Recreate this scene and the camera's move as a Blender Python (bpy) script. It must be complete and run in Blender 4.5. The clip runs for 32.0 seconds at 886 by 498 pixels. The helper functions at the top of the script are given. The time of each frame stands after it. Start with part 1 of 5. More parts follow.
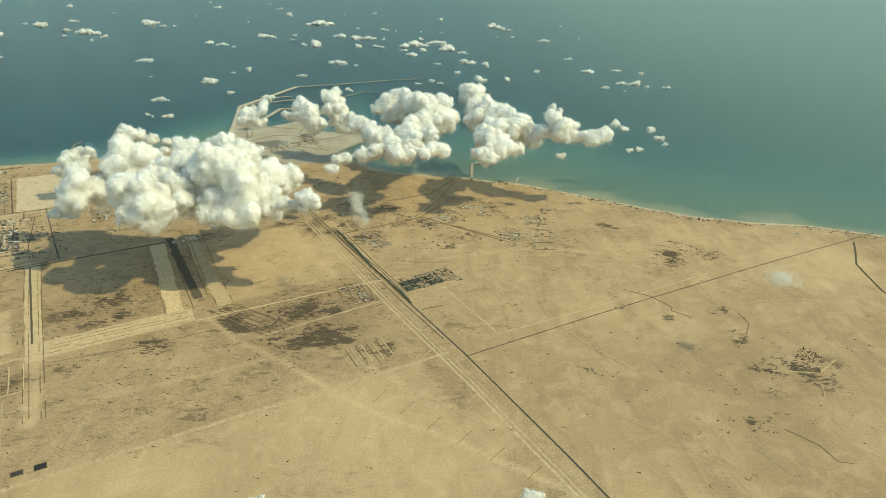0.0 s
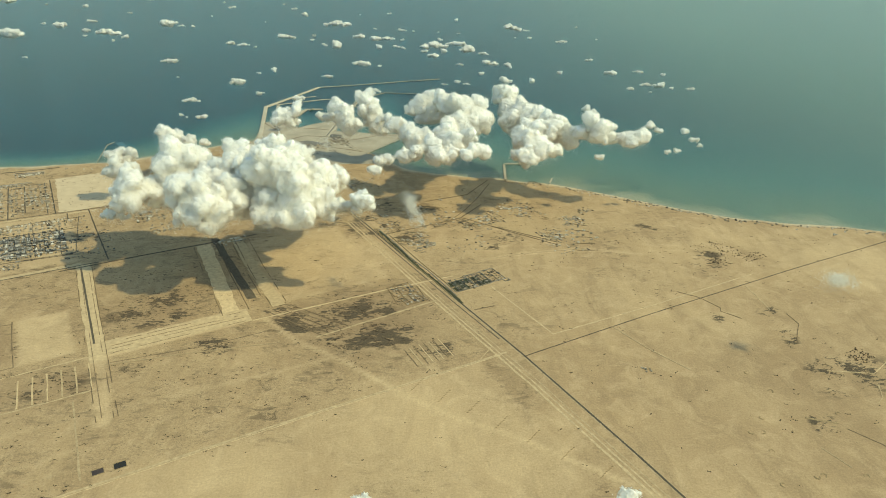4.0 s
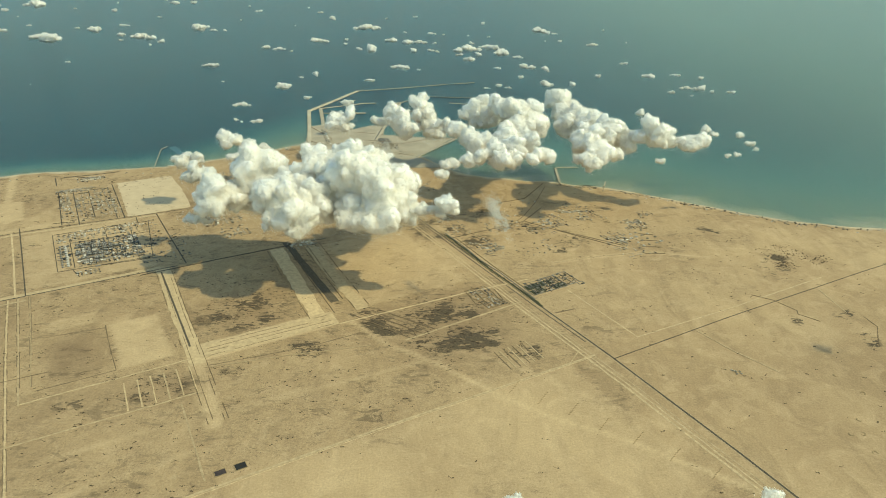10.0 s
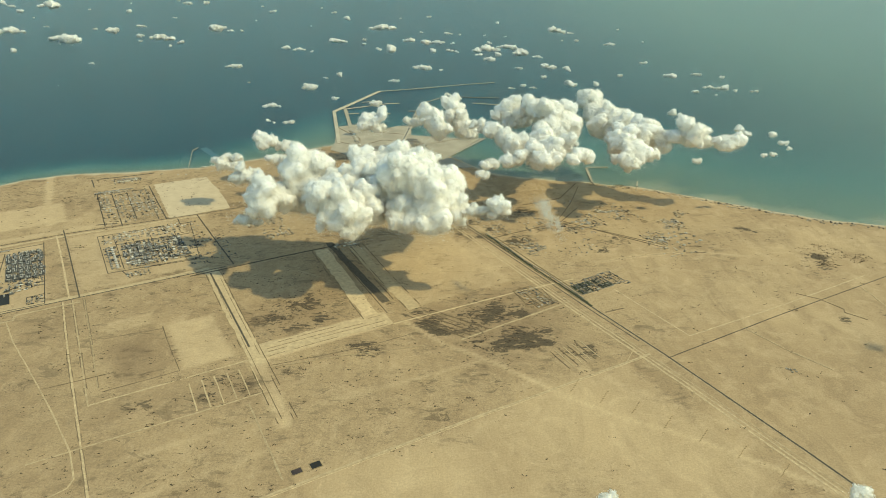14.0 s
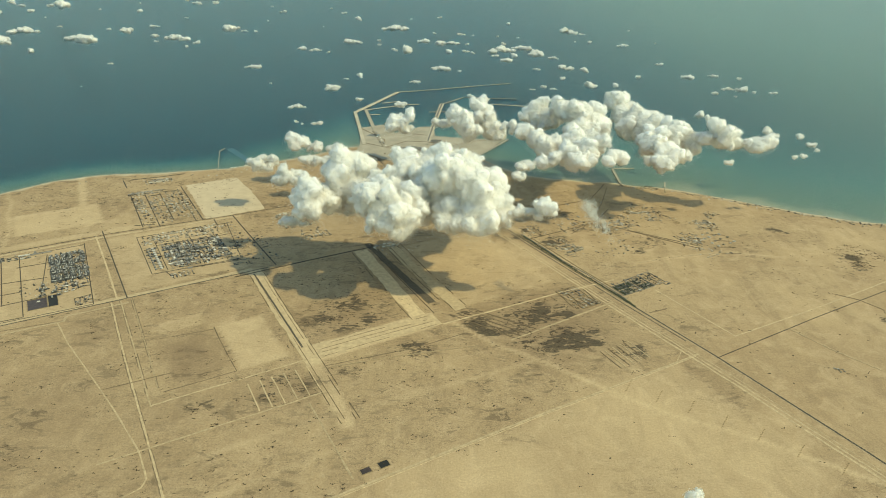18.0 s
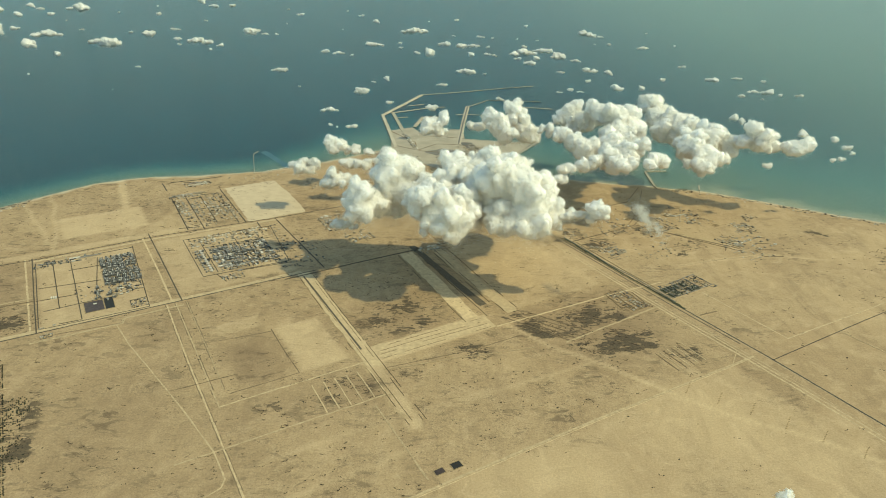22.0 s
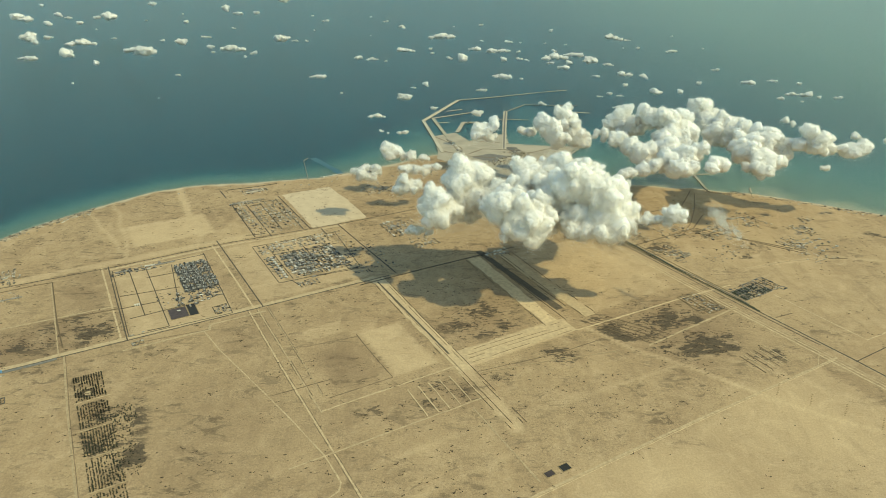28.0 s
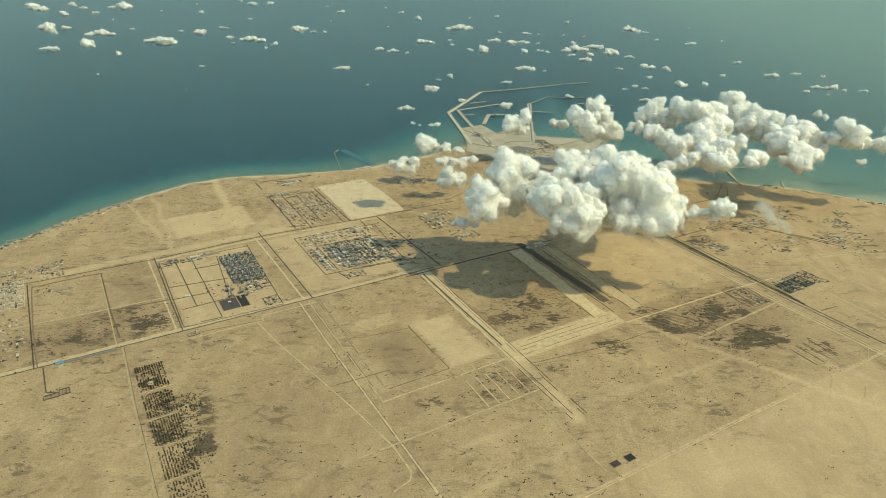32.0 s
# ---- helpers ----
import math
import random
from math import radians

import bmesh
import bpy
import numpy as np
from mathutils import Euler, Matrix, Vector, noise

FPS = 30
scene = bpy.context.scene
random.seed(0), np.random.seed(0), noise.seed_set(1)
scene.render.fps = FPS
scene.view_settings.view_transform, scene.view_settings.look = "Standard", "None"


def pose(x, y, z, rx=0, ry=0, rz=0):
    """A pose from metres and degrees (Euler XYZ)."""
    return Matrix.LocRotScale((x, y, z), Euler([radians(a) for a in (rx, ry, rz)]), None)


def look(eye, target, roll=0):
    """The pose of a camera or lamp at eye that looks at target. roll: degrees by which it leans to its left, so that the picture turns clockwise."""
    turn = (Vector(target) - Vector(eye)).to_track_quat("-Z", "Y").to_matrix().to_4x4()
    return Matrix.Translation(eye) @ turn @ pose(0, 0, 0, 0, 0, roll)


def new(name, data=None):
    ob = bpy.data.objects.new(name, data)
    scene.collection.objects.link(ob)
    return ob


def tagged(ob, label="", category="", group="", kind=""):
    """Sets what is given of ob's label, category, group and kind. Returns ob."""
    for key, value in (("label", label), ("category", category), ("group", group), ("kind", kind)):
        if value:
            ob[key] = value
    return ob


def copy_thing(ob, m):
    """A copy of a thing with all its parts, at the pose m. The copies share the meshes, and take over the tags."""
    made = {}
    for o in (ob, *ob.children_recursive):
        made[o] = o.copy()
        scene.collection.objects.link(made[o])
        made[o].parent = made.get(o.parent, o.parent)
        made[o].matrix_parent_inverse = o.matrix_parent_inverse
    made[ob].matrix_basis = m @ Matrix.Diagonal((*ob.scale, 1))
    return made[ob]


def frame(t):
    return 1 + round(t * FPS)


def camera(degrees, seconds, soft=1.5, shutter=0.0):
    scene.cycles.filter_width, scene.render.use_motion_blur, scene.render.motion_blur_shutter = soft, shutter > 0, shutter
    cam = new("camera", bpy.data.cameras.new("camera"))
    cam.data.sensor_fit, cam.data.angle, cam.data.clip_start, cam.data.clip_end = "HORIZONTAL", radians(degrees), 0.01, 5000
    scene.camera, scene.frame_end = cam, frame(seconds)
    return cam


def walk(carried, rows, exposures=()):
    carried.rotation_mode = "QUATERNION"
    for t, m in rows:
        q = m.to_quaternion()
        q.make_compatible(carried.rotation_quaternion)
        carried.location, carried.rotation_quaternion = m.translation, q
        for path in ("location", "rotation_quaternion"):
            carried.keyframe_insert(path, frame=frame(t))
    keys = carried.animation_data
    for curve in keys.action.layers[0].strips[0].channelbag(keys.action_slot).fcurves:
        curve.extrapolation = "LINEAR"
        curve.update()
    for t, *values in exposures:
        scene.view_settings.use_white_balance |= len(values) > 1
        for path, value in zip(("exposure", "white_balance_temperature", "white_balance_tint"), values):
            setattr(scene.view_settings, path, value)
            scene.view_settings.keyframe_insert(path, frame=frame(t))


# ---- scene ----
# A model at one sixteenth of true size: an airliner's view over a desert coast, 4 km up in truth.
cam = camera(66.76, 32.0, soft=0.95)


def aim(x, y, z, yaw, pitch, roll):
    return pose(x, y, z, 0, 0, yaw) @ pose(0, 0, 0, 90 + pitch) @ pose(0, 0, 0, 0, 0, roll)


# seconds, eye, yaw, pitch, roll
PATH = [
    (0.0, 149.12, 0.00, 242.88, -5.73, -25.81, 1.68),
    (0.5, 144.40, 0.00, 243.10, -5.82, -25.84, 1.79),
    (1.0, 139.69, 0.00, 243.32, -5.72, -25.89, 1.67),
    (1.5, 134.97, 0.00, 243.54, -5.86, -25.86, 1.81),
    (2.0, 130.26, 0.00, 243.77, -5.77, -25.90, 1.73),
    (2.5, 125.56, 0.00, 243.99, -5.84, -25.90, 1.75),
    (3.0, 120.86, 0.00, 244.21, -5.84, -25.90, 1.79),
    (3.5, 116.16, 0.00, 244.43, -5.88, -25.90, 1.79),
    (5.5, 97.41, 0.00, 245.32, -5.54, -25.66, 1.87),
    (6.0, 92.73, 0.00, 245.55, -5.55, -25.68, 1.86),
    (6.5, 88.06, 0.00, 245.77, -5.55, -25.68, 1.84),
    (7.0, 83.39, 0.00, 245.99, -5.54, -25.67, 1.80),
    (7.5, 78.73, 0.00, 246.22, -5.63, -25.64, 1.74),
    (8.0, 74.06, 0.00, 246.44, -5.61, -25.66, 1.72),
    (8.5, 69.40, 0.00, 246.66, -5.59, -25.57, 1.76),
    (9.0, 64.75, 0.00, 246.88, -5.59, -25.59, 1.72),
    (9.5, 60.10, 0.00, 247.11, -5.58, -25.64, 1.71),
    (10.0, 55.45, 0.00, 247.33, -5.52, -25.74, 1.62),
    (10.5, 50.81, 0.00, 247.55, -5.52, -25.83, 1.60),
    (11.0, 46.17, 0.00, 247.77, -5.49, -25.84, 1.60),
    (11.5, 41.54, 0.00, 248.00, -5.55, -25.89, 1.53),
    (12.0, 36.91, 0.00, 248.22, -5.50, -25.87, 1.48),
    (12.5, 32.28, 0.00, 248.44, -5.47, -25.87, 1.45),
    (13.0, 27.66, 0.00, 248.66, -5.45, -25.81, 1.38),
    (13.5, 23.04, 0.00, 248.89, -5.45, -25.81, 1.39),
    (14.0, 18.42, 0.00, 249.11, -5.57, -25.83, 1.45),
    (14.5, 13.81, 0.00, 249.33, -5.63, -25.80, 1.53),
    (16.5, -4.60, 0.00, 250.22, -5.58, -25.73, 1.59),
    (17.0, -9.19, 0.00, 250.45, -5.68, -25.82, 1.67),
    (17.5, -13.78, 0.00, 250.67, -5.81, -25.85, 1.71),
    (18.0, -18.36, 0.00, 250.89, -5.99, -25.84, 1.66),
    (18.5, -22.94, 0.00, 251.11, -5.82, -25.78, 1.57),
    (19.0, -27.52, 0.00, 251.34, -5.89, -25.79, 1.69),
    (19.5, -32.09, 0.00, 251.56, -5.90, -25.79, 1.65),
    (20.0, -36.66, 0.00, 251.78, -5.91, -25.72, 1.65),
    (20.5, -41.22, 0.00, 252.00, -5.95, -25.72, 1.67),
    (21.0, -45.78, 0.00, 252.23, -5.89, -25.69, 1.65),
    (21.5, -50.34, 0.00, 252.45, -5.90, -25.73, 1.61),
    (22.0, -54.89, 0.00, 252.67, -5.78, -25.72, 1.59),
    (22.5, -59.44, 0.00, 252.89, -5.78, -25.71, 1.56),
    (23.0, -63.99, 0.00, 253.12, -5.80, -25.72, 1.52),
    (23.5, -68.53, 0.00, 253.34, -5.79, -25.70, 1.45),
    (24.0, -73.07, 0.00, 253.56, -5.64, -25.64, 1.33),
    (24.5, -77.60, 0.00, 253.78, -5.54, -25.62, 1.23),
    (25.0, -82.13, 0.00, 254.01, -5.48, -25.60, 1.14),
    (25.5, -86.65, 0.00, 254.23, -5.51, -25.57, 1.11),
    (27.5, -104.72, 0.00, 255.12, -5.36, -25.49, 0.95),
    (28.0, -109.22, 0.00, 255.34, -5.35, -25.44, 0.94),
    (28.5, -113.73, 0.00, 255.57, -5.32, -25.38, 0.94),
    (29.0, -118.23, 0.00, 255.79, -5.23, -25.32, 0.94),
    (29.5, -122.72, 0.00, 256.01, -5.08, -25.21, 0.77),
    (30.0, -127.21, 0.00, 256.23, -5.07, -25.02, 0.77),
    (30.5, -131.70, 0.00, 256.46, -5.15, -25.06, 0.80),
    (31.0, -136.18, 0.00, 256.68, -5.12, -25.28, 0.76),
    (31.5, -140.66, 0.00, 256.90, -5.08, -25.81, 0.93),
    (32.0, -145.13, 0.00, 257.12, -5.32, -26.18, 1.12),
]
walk(cam, [(t, aim(*p)) for t, *p in PATH], [(0.0, 0.07, 7200, -16), (32.0, 0.03, 7200, -16)])

# ---- light ----
SUN_ELEVATION, SUN_EAST = radians(50), radians(105)  # SUN_EAST: from the y axis towards x
to_sun = Vector((math.sin(SUN_EAST) * math.cos(SUN_ELEVATION), math.cos(SUN_EAST) * math.cos(SUN_ELEVATION), math.sin(SUN_ELEVATION)))
world = bpy.data.worlds.new("sky")
scene.world = world
world.use_nodes = True
sky = world.node_tree.nodes.new("ShaderNodeTexSky")
sky.sky_type, sky.sun_disc, sky.sun_elevation, sky.sun_rotation = "NISHITA", False, SUN_ELEVATION, SUN_EAST
sky.dust_density, sky.air_density, sky.altitude = 1.0, 1.2, 100
world.node_tree.links.new(sky.outputs[0], world.node_tree.nodes["Background"].inputs["Color"])
world.node_tree.nodes["Background"].inputs["Strength"].default_value = 0.2
sun_data = bpy.data.lights.new("sun", "SUN")
sun_data.energy, sun_data.angle, sun_data.color = 3.3, radians(0.53), (1.0, 0.85, 0.645)
sun = new("sun", sun_data)
sun.matrix_world = look(to_sun * 900, (0, 0, 0))

# ---- small tools ----
GRID = radians(25.4)
CU, SU = math.cos(GRID), math.sin(GRID)
rng = np.random.default_rng(7)


def uv(u, v):
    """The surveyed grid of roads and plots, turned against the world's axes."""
    return (u * CU - v * SU, u * SU + v * CU)


def at_grid(u, v, z=0.0, turn=0.0):
    x, y = uv(u, v)
    return pose(x, y, z, 0, 0, 25.4 + turn)


def hash3(i, j, k, seed):
    n = (i * 374761393 + j * 668265263 + k * 1274126177 + seed * 144665) & 0x7FFFFFFF
    n = ((n ^ (n >> 13)) * 1274126177) & 0x7FFFFFFF
    return ((n ^ (n >> 16)) & 0xFFFF) / 32767.5 - 1.0


def lattice(p, seed=0):
    """Smooth value noise, -1 to 1, at the rows of p."""
    f = np.floor(p).astype(np.int64)
    w = p - f
    w = w * w * w * (w * (w * 6 - 15) + 10)
    out = np.zeros(len(p))
    for a in (0, 1):
        for b in (0, 1):
            for c in (0, 1):
                h = hash3(f[:, 0] + a, f[:, 1] + b, f[:, 2] + c, seed)
                out += h * (w[:, 0] if a else 1 - w[:, 0]) * (w[:, 1] if b else 1 - w[:, 1]) * (w[:, 2] if c else 1 - w[:, 2])
    return out


def fbm(p, size, octaves=4, seed=0, gain=0.5):
    out, amp = np.zeros(len(p)), 1.0
    for o in range(octaves):
        out += amp * lattice(p / size + o * 17.3, seed + o)
        size, amp = size / 2.03, amp * gain
    return out


def mesh_from(name, verts, faces, material, smooth=False):
    me = bpy.data.meshes.new(name)
    me.from_pydata([tuple(v) for v in verts] if not hasattr(verts, "tolist") else verts.tolist(), [], faces if isinstance(faces, list) else faces.tolist())
    me.materials.append(material)
    if smooth:
        me.polygons.foreach_set("use_smooth", [True] * len(me.polygons))
    me.update()
    return me


def smoothstep(a, b, x):
    t = np.clip((x - a) / (b - a), 0, 1)
    return t * t * (3 - 2 * t)


# ---- materials ----
class Mat:
    """A node material with a Principled shader and short helpers."""

    def __init__(self, name, rough=0.9, spec=0.2, metal=0.0):
        self.m = bpy.data.materials.new(name)
        self.m.use_nodes = True
        self.t = self.m.node_tree
        self.b = self.t.nodes["Principled BSDF"]
        self.b.inputs["Roughness"].default_value = rough
        self.b.inputs["Specular IOR Level"].default_value = spec
        self.b.inputs["Metallic"].default_value = metal
        self.geo = self.t.nodes.new("ShaderNodeNewGeometry")
        self.pos = self.geo.outputs["Position"]

    def node(self, kind, **inputs):
        n = self.t.nodes.new(kind)
        for k, v in inputs.items():
            self.put(n.inputs[k.replace("_", " ")], v)
        return n

    def put(self, socket, v):
        if isinstance(v, bpy.types.NodeSocket):
            self.t.links.new(v, socket)
        else:
            socket.default_value = v

    def noise(self, scale, detail=4.0, rough=0.55, warp=0.0, vector=None):
        n = self.node("ShaderNodeTexNoise", Scale=scale, Detail=detail, Roughness=rough, Distortion=warp)
        self.t.links.new(vector or self.pos, n.inputs["Vector"])
        return n.outputs["Fac"]

    def stretch(self, sx, sy, turn):
        n = self.node("ShaderNodeMapping")
        n.inputs["Scale"].default_value = (sx, sy, 1)
        n.inputs["Rotation"].default_value = (0, 0, turn)
        self.t.links.new(self.pos, n.inputs["Vector"])
        return n.outputs[0]

    def ramp(self, fac, *stops):
        n = self.t.nodes.new("ShaderNodeValToRGB")
        while len(n.color_ramp.elements) < len(stops):
            n.color_ramp.elements.new(0.5)
        for e, (p, c) in zip(n.color_ramp.elements, stops):
            e.position = p
            e.color = (c, c, c, 1) if isinstance(c, (int, float)) else (*c, 1)
        self.put(n.inputs[0], fac)
        return n.outputs[0]

    def mix(self, fac, a, b, mode="MIX"):
        n = self.t.nodes.new("ShaderNodeMix")
        n.data_type, n.blend_type = "RGBA", mode
        self.put(n.inputs[0], fac)
        for s, v in ((n.inputs[6], a), (n.inputs[7], b)):
            self.put(s, (*v, 1) if isinstance(v, tuple) and len(v) == 3 else v)
        return n.outputs[2]

    def math(self, op, a, b=0.0, clamp=False):
        n = self.t.nodes.new("ShaderNodeMath")
        n.operation, n.use_clamp = op, clamp
        self.put(n.inputs[0], a)
        self.put(n.inputs[1], b)
        return n.outputs[0]

    def attr(self, name):
        n = self.t.nodes.new("ShaderNodeAttribute")
        n.attribute_name = name
        return n

    def color(self, c):
        self.put(self.b.inputs["Base Color"], (*c, 1) if isinstance(c, tuple) else c)
        return self

    def bump(self, height, strength=0.3, distance=0.1):
        n = self.node("ShaderNodeBump", Height=height, Strength=strength, Distance=distance)
        self.t.links.new(n.outputs[0], self.b.inputs["Normal"])
        return self


def plain(name, colour, rough=0.85, spec=0.2, vary=0.25, scale=1.5, metal=0.0):
    """Paint, concrete and the like: one colour with stains, and a tone of its own for each object."""
    m = Mat(name, rough, spec, metal)
    info = m.t.nodes.new("ShaderNodeObjectInfo")
    tone = m.math("MULTIPLY_ADD", info.outputs["Random"], vary)
    m.t.nodes[-1].inputs[2].default_value = 1 - vary / 2
    n = m.ramp(m.noise(scale, 5), (0.3, 1 - vary), (0.7, 1.0))
    c = m.mix(1.0, m.mix(1.0, colour, n, "MULTIPLY"), tone, "MULTIPLY")
    return m.color(c).m


# desert floor: attribute zones (r graded and pale, g dark scrub, b brown crust), pale beach
g = Mat("desert_sand", 0.95, 0.1)
zones = g.attr("zones")
sep = g.node("ShaderNodeSeparateColor")
g.t.links.new(zones.outputs["Color"], sep.inputs[0])
big, mid, fine = g.noise(0.011, 6, 0.62, 0.4), g.noise(0.06, 8, 0.68, 0.8), g.noise(0.7, 6, 0.7)
streak = g.noise(0.045, 8, 0.7, 1.0, g.stretch(1.0, 0.3, radians(70)))
wadi = g.noise(0.12, 7, 0.72, 1.2, g.stretch(0.45, 1.0, radians(20)))
coarse = g.attr("stony").outputs["Fac"]
grain = g.noise(0.28, 8, 0.78, 0.6)
sand = g.mix(g.ramp(big, (0.38, 0.0), (0.62, 1.0)), (0.345, 0.240, 0.134), (0.430, 0.307, 0.172))
sand = g.mix(g.ramp(streak, (0.47, 0.0), (0.66, 0.5)), sand, (0.228, 0.157, 0.090))
sand = g.mix(g.ramp(mid, (0.3, 0.75), (0.52, 0.0)), sand, (0.49, 0.355, 0.207))
sand = g.mix(g.math("MULTIPLY", g.ramp(grain, (0.52, 0.0), (0.68, 0.5)), coarse), sand, (0.185, 0.130, 0.078))
sand = g.mix(g.math("MULTIPLY", g.ramp(grain, (0.34, 0.6), (0.46, 0.0)), coarse), sand, (0.46, 0.345, 0.205))
sand = g.mix(g.math("MULTIPLY", g.ramp(fine, (0.35, 0.0), (0.75, 0.5)), coarse), sand, (0.22, 0.155, 0.09))
pale = g.mix(g.ramp(mid, (0.3, 0.0), (0.7, 1.0)), (0.565, 0.42, 0.248), (0.50, 0.365, 0.21))
sand = g.mix(g.math("MULTIPLY", sep.outputs[0], g.ramp(fine, (0.2, 0.7), (0.5, 0.95))), sand, pale)
crust = g.mix(mid, (0.17, 0.112, 0.068), (0.25, 0.172, 0.100))
sand = g.mix(g.math("MULTIPLY", sep.outputs[2], g.ramp(mid, (0.3, 0.45), (0.6, 1.0))), sand, crust)
scrub_edge = g.math("ADD", g.math("MULTIPLY", sep.outputs[1], 0.62), g.math("MULTIPLY", g.math("ADD", g.math("SUBTRACT", g.noise(0.30, 9, 0.74, 0.7, g.stretch(0.42, 1.0, GRID * -1)), 0.5), g.math("MULTIPLY", g.math("SUBTRACT", g.noise(0.05, 4, 0.6), 0.5), 0.8)), 4.2))
scrub_mask = g.math("MULTIPLY", g.ramp(scrub_edge, (0.36, 0.0), (0.47, 1.0)), g.ramp(sep.outputs[1], (0.05, 0.0), (0.3, 1.0)))
scrub_tone = g.mix(fine, (0.030, 0.027, 0.021), (0.088, 0.070, 0.049))
sand = g.mix(g.math("MULTIPLY", scrub_mask, g.ramp(fine, (0.25, 1.0), (0.75, 0.75))), sand, scrub_tone)
patchy = g.math("MULTIPLY", g.ramp(g.noise(0.05, 6, 0.7), (0.40, 0.0), (0.54, 1.0)), g.ramp(sep.outputs[0], (0.2, 1.0), (0.7, 0.1)))
thread = g.math("MULTIPLY", g.math("MULTIPLY", g.ramp(wadi, (0.54, 0.0), (0.58, 1.0)), patchy), g.ramp(big, (0.42, 1.0), (0.58, 0.3)))
sand = g.mix(g.math("MULTIPLY", g.math("MULTIPLY", thread, coarse), 0.85), sand, (0.13, 0.094, 0.058))
speck = g.ramp(g.noise(1.1, 5, 0.68, 0.5, g.stretch(0.38, 1.0, radians(-6))), (0.60, 0.0), (0.65, 1.0))
sand = g.mix(g.math("MULTIPLY", g.math("MULTIPLY", speck, patchy), coarse), sand, (0.105, 0.078, 0.048))
dust = g.noise(0.85, 4, 0.72)
sand = g.mix(1.0, sand, g.ramp(dust, (0.32, 0.85), (0.68, 1.11)), "MULTIPLY")
crack = g.noise(0.55, 5, 0.6, 2.2)
creek = g.math("MULTIPLY", g.ramp(g.math("ABSOLUTE", g.math("SUBTRACT", crack, 0.5)), (0.006, 1.0), (0.020, 0.0)), g.math("MULTIPLY", patchy, coarse))
sand = g.mix(g.math("MULTIPLY", creek, 0.55), sand, (0.16, 0.112, 0.068))
beach = g.attr("beach").outputs["Fac"]
sand = g.mix(beach, sand, (0.50, 0.43, 0.31))
g.color(sand).bump(g.math("ADD", fine, g.math("MULTIPLY", mid, 2.0)), 0.6, 0.6)
SAND = g.m

# sea: colour by depth of the water, with grey-green haze painted in eastwards
s = Mat("sea_water", 0.3, 0.22)
s.b.inputs["IOR"].default_value = 1.333
s.b.inputs["Subsurface Weight"].default_value = 1.0
s.b.inputs["Subsurface Radius"].default_value = (1, 1, 1)
s.b.inputs["Subsurface Scale"].default_value = 45.0
depth = s.attr("depth").outputs["Fac"]
wob = s.math("ADD", depth, s.math("MULTIPLY", s.math("SUBTRACT", s.noise(0.012, 5, 0.6, 0.5), 0.5), 0.22))
water = s.ramp(wob, (0.0, (0.21, 0.215, 0.14)), (0.06, (0.085, 0.130, 0.092)), (0.3, (0.046, 0.110, 0.096)), (0.55, (0.010, 0.062, 0.070)), (0.9, (0.003, 0.033, 0.048)))
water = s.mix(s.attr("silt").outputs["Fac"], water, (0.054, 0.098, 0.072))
water = s.mix(s.ramp(s.noise(0.02, 4, 0.6, 0.3, s.stretch(1.0, 0.3, radians(15))), (0.35, 0.0), (0.75, 0.35)), water, s.mix(1.0, water, (0.72, 0.78, 0.82), "MULTIPLY"))
s.color(water).bump(s.math("ADD", s.noise(0.5, 4, 0.6), s.noise(2.5, 3, 0.6)), 0.6, 0.35)
SEA = s.m

# cloud: white droplets; the light goes deep into it
c = Mat("cloud_droplets", 1.0, 0.0)
c.color(c.mix(c.ramp(c.noise(0.09, 4, 0.6), (0.3, 0.0), (0.7, 1.0)), (0.73, 0.70, 0.635), (0.78, 0.75, 0.68)))
c.b.inputs["Subsurface Weight"].default_value = 1.0
c.b.inputs["Subsurface Radius"].default_value = (1, 1, 1)
c.b.inputs["Subsurface Scale"].default_value = 32.0
CLOUD = c.m


fl = Mat("cloud_flecks", 1.0, 0.0)
fl.color((0.82, 0.79, 0.72))
through_light = fl.node("ShaderNodeBsdfTranslucent", Color=(0.82, 0.79, 0.72, 1.0))
both = fl.t.nodes.new("ShaderNodeMixShader")
both.inputs[0].default_value = 0.5
fl.t.links.new(fl.b.outputs[0], both.inputs[1])
fl.t.links.new(through_light.outputs[0], both.inputs[2])
fl.t.links.new(both.outputs[0], fl.t.nodes["Material Output"].inputs["Surface"])
FLECK = fl.m

ASPHALT = plain("worn_asphalt", (0.096, 0.078, 0.056), 0.9, 0.2, 0.35, 0.6)
DIRT = plain("packed_dirt", (0.525, 0.392, 0.23), 0.95, 0.1, 0.30, 0.35)
FAINT = plain("track_dirt", (0.505, 0.378, 0.222), 0.95, 0.1, 0.4, 0.45)
DIRT_DARK = plain("disturbed_dirt", (0.205, 0.148, 0.09), 0.95, 0.1, 0.35, 0.4)
# ground with the cloud's shade mixed into its dark tone
SHADED_STRIP = plain("shaded_strip_ground", (0.155, 0.125, 0.088), 0.95, 0.1, 0.4, 0.5)
FILL = plain("dredged_fill", (0.42, 0.365, 0.275), 0.95, 0.1, 0.25, 0.05)
ROCK = plain("armour_rock", (0.33, 0.30, 0.24), 0.95, 0.2, 0.4, 0.8)
PLASTER = plain("sand_plaster", (0.42, 0.35, 0.25), 0.9, 0.2, 0.45, 2.0)
WHITEWASH = plain("white_plaster", (0.62, 0.57, 0.47), 0.85, 0.3, 0.25, 2.0)
ROOF = plain("dusty_roof", (0.30, 0.255, 0.20), 0.9, 0.2, 0.6, 2.5)
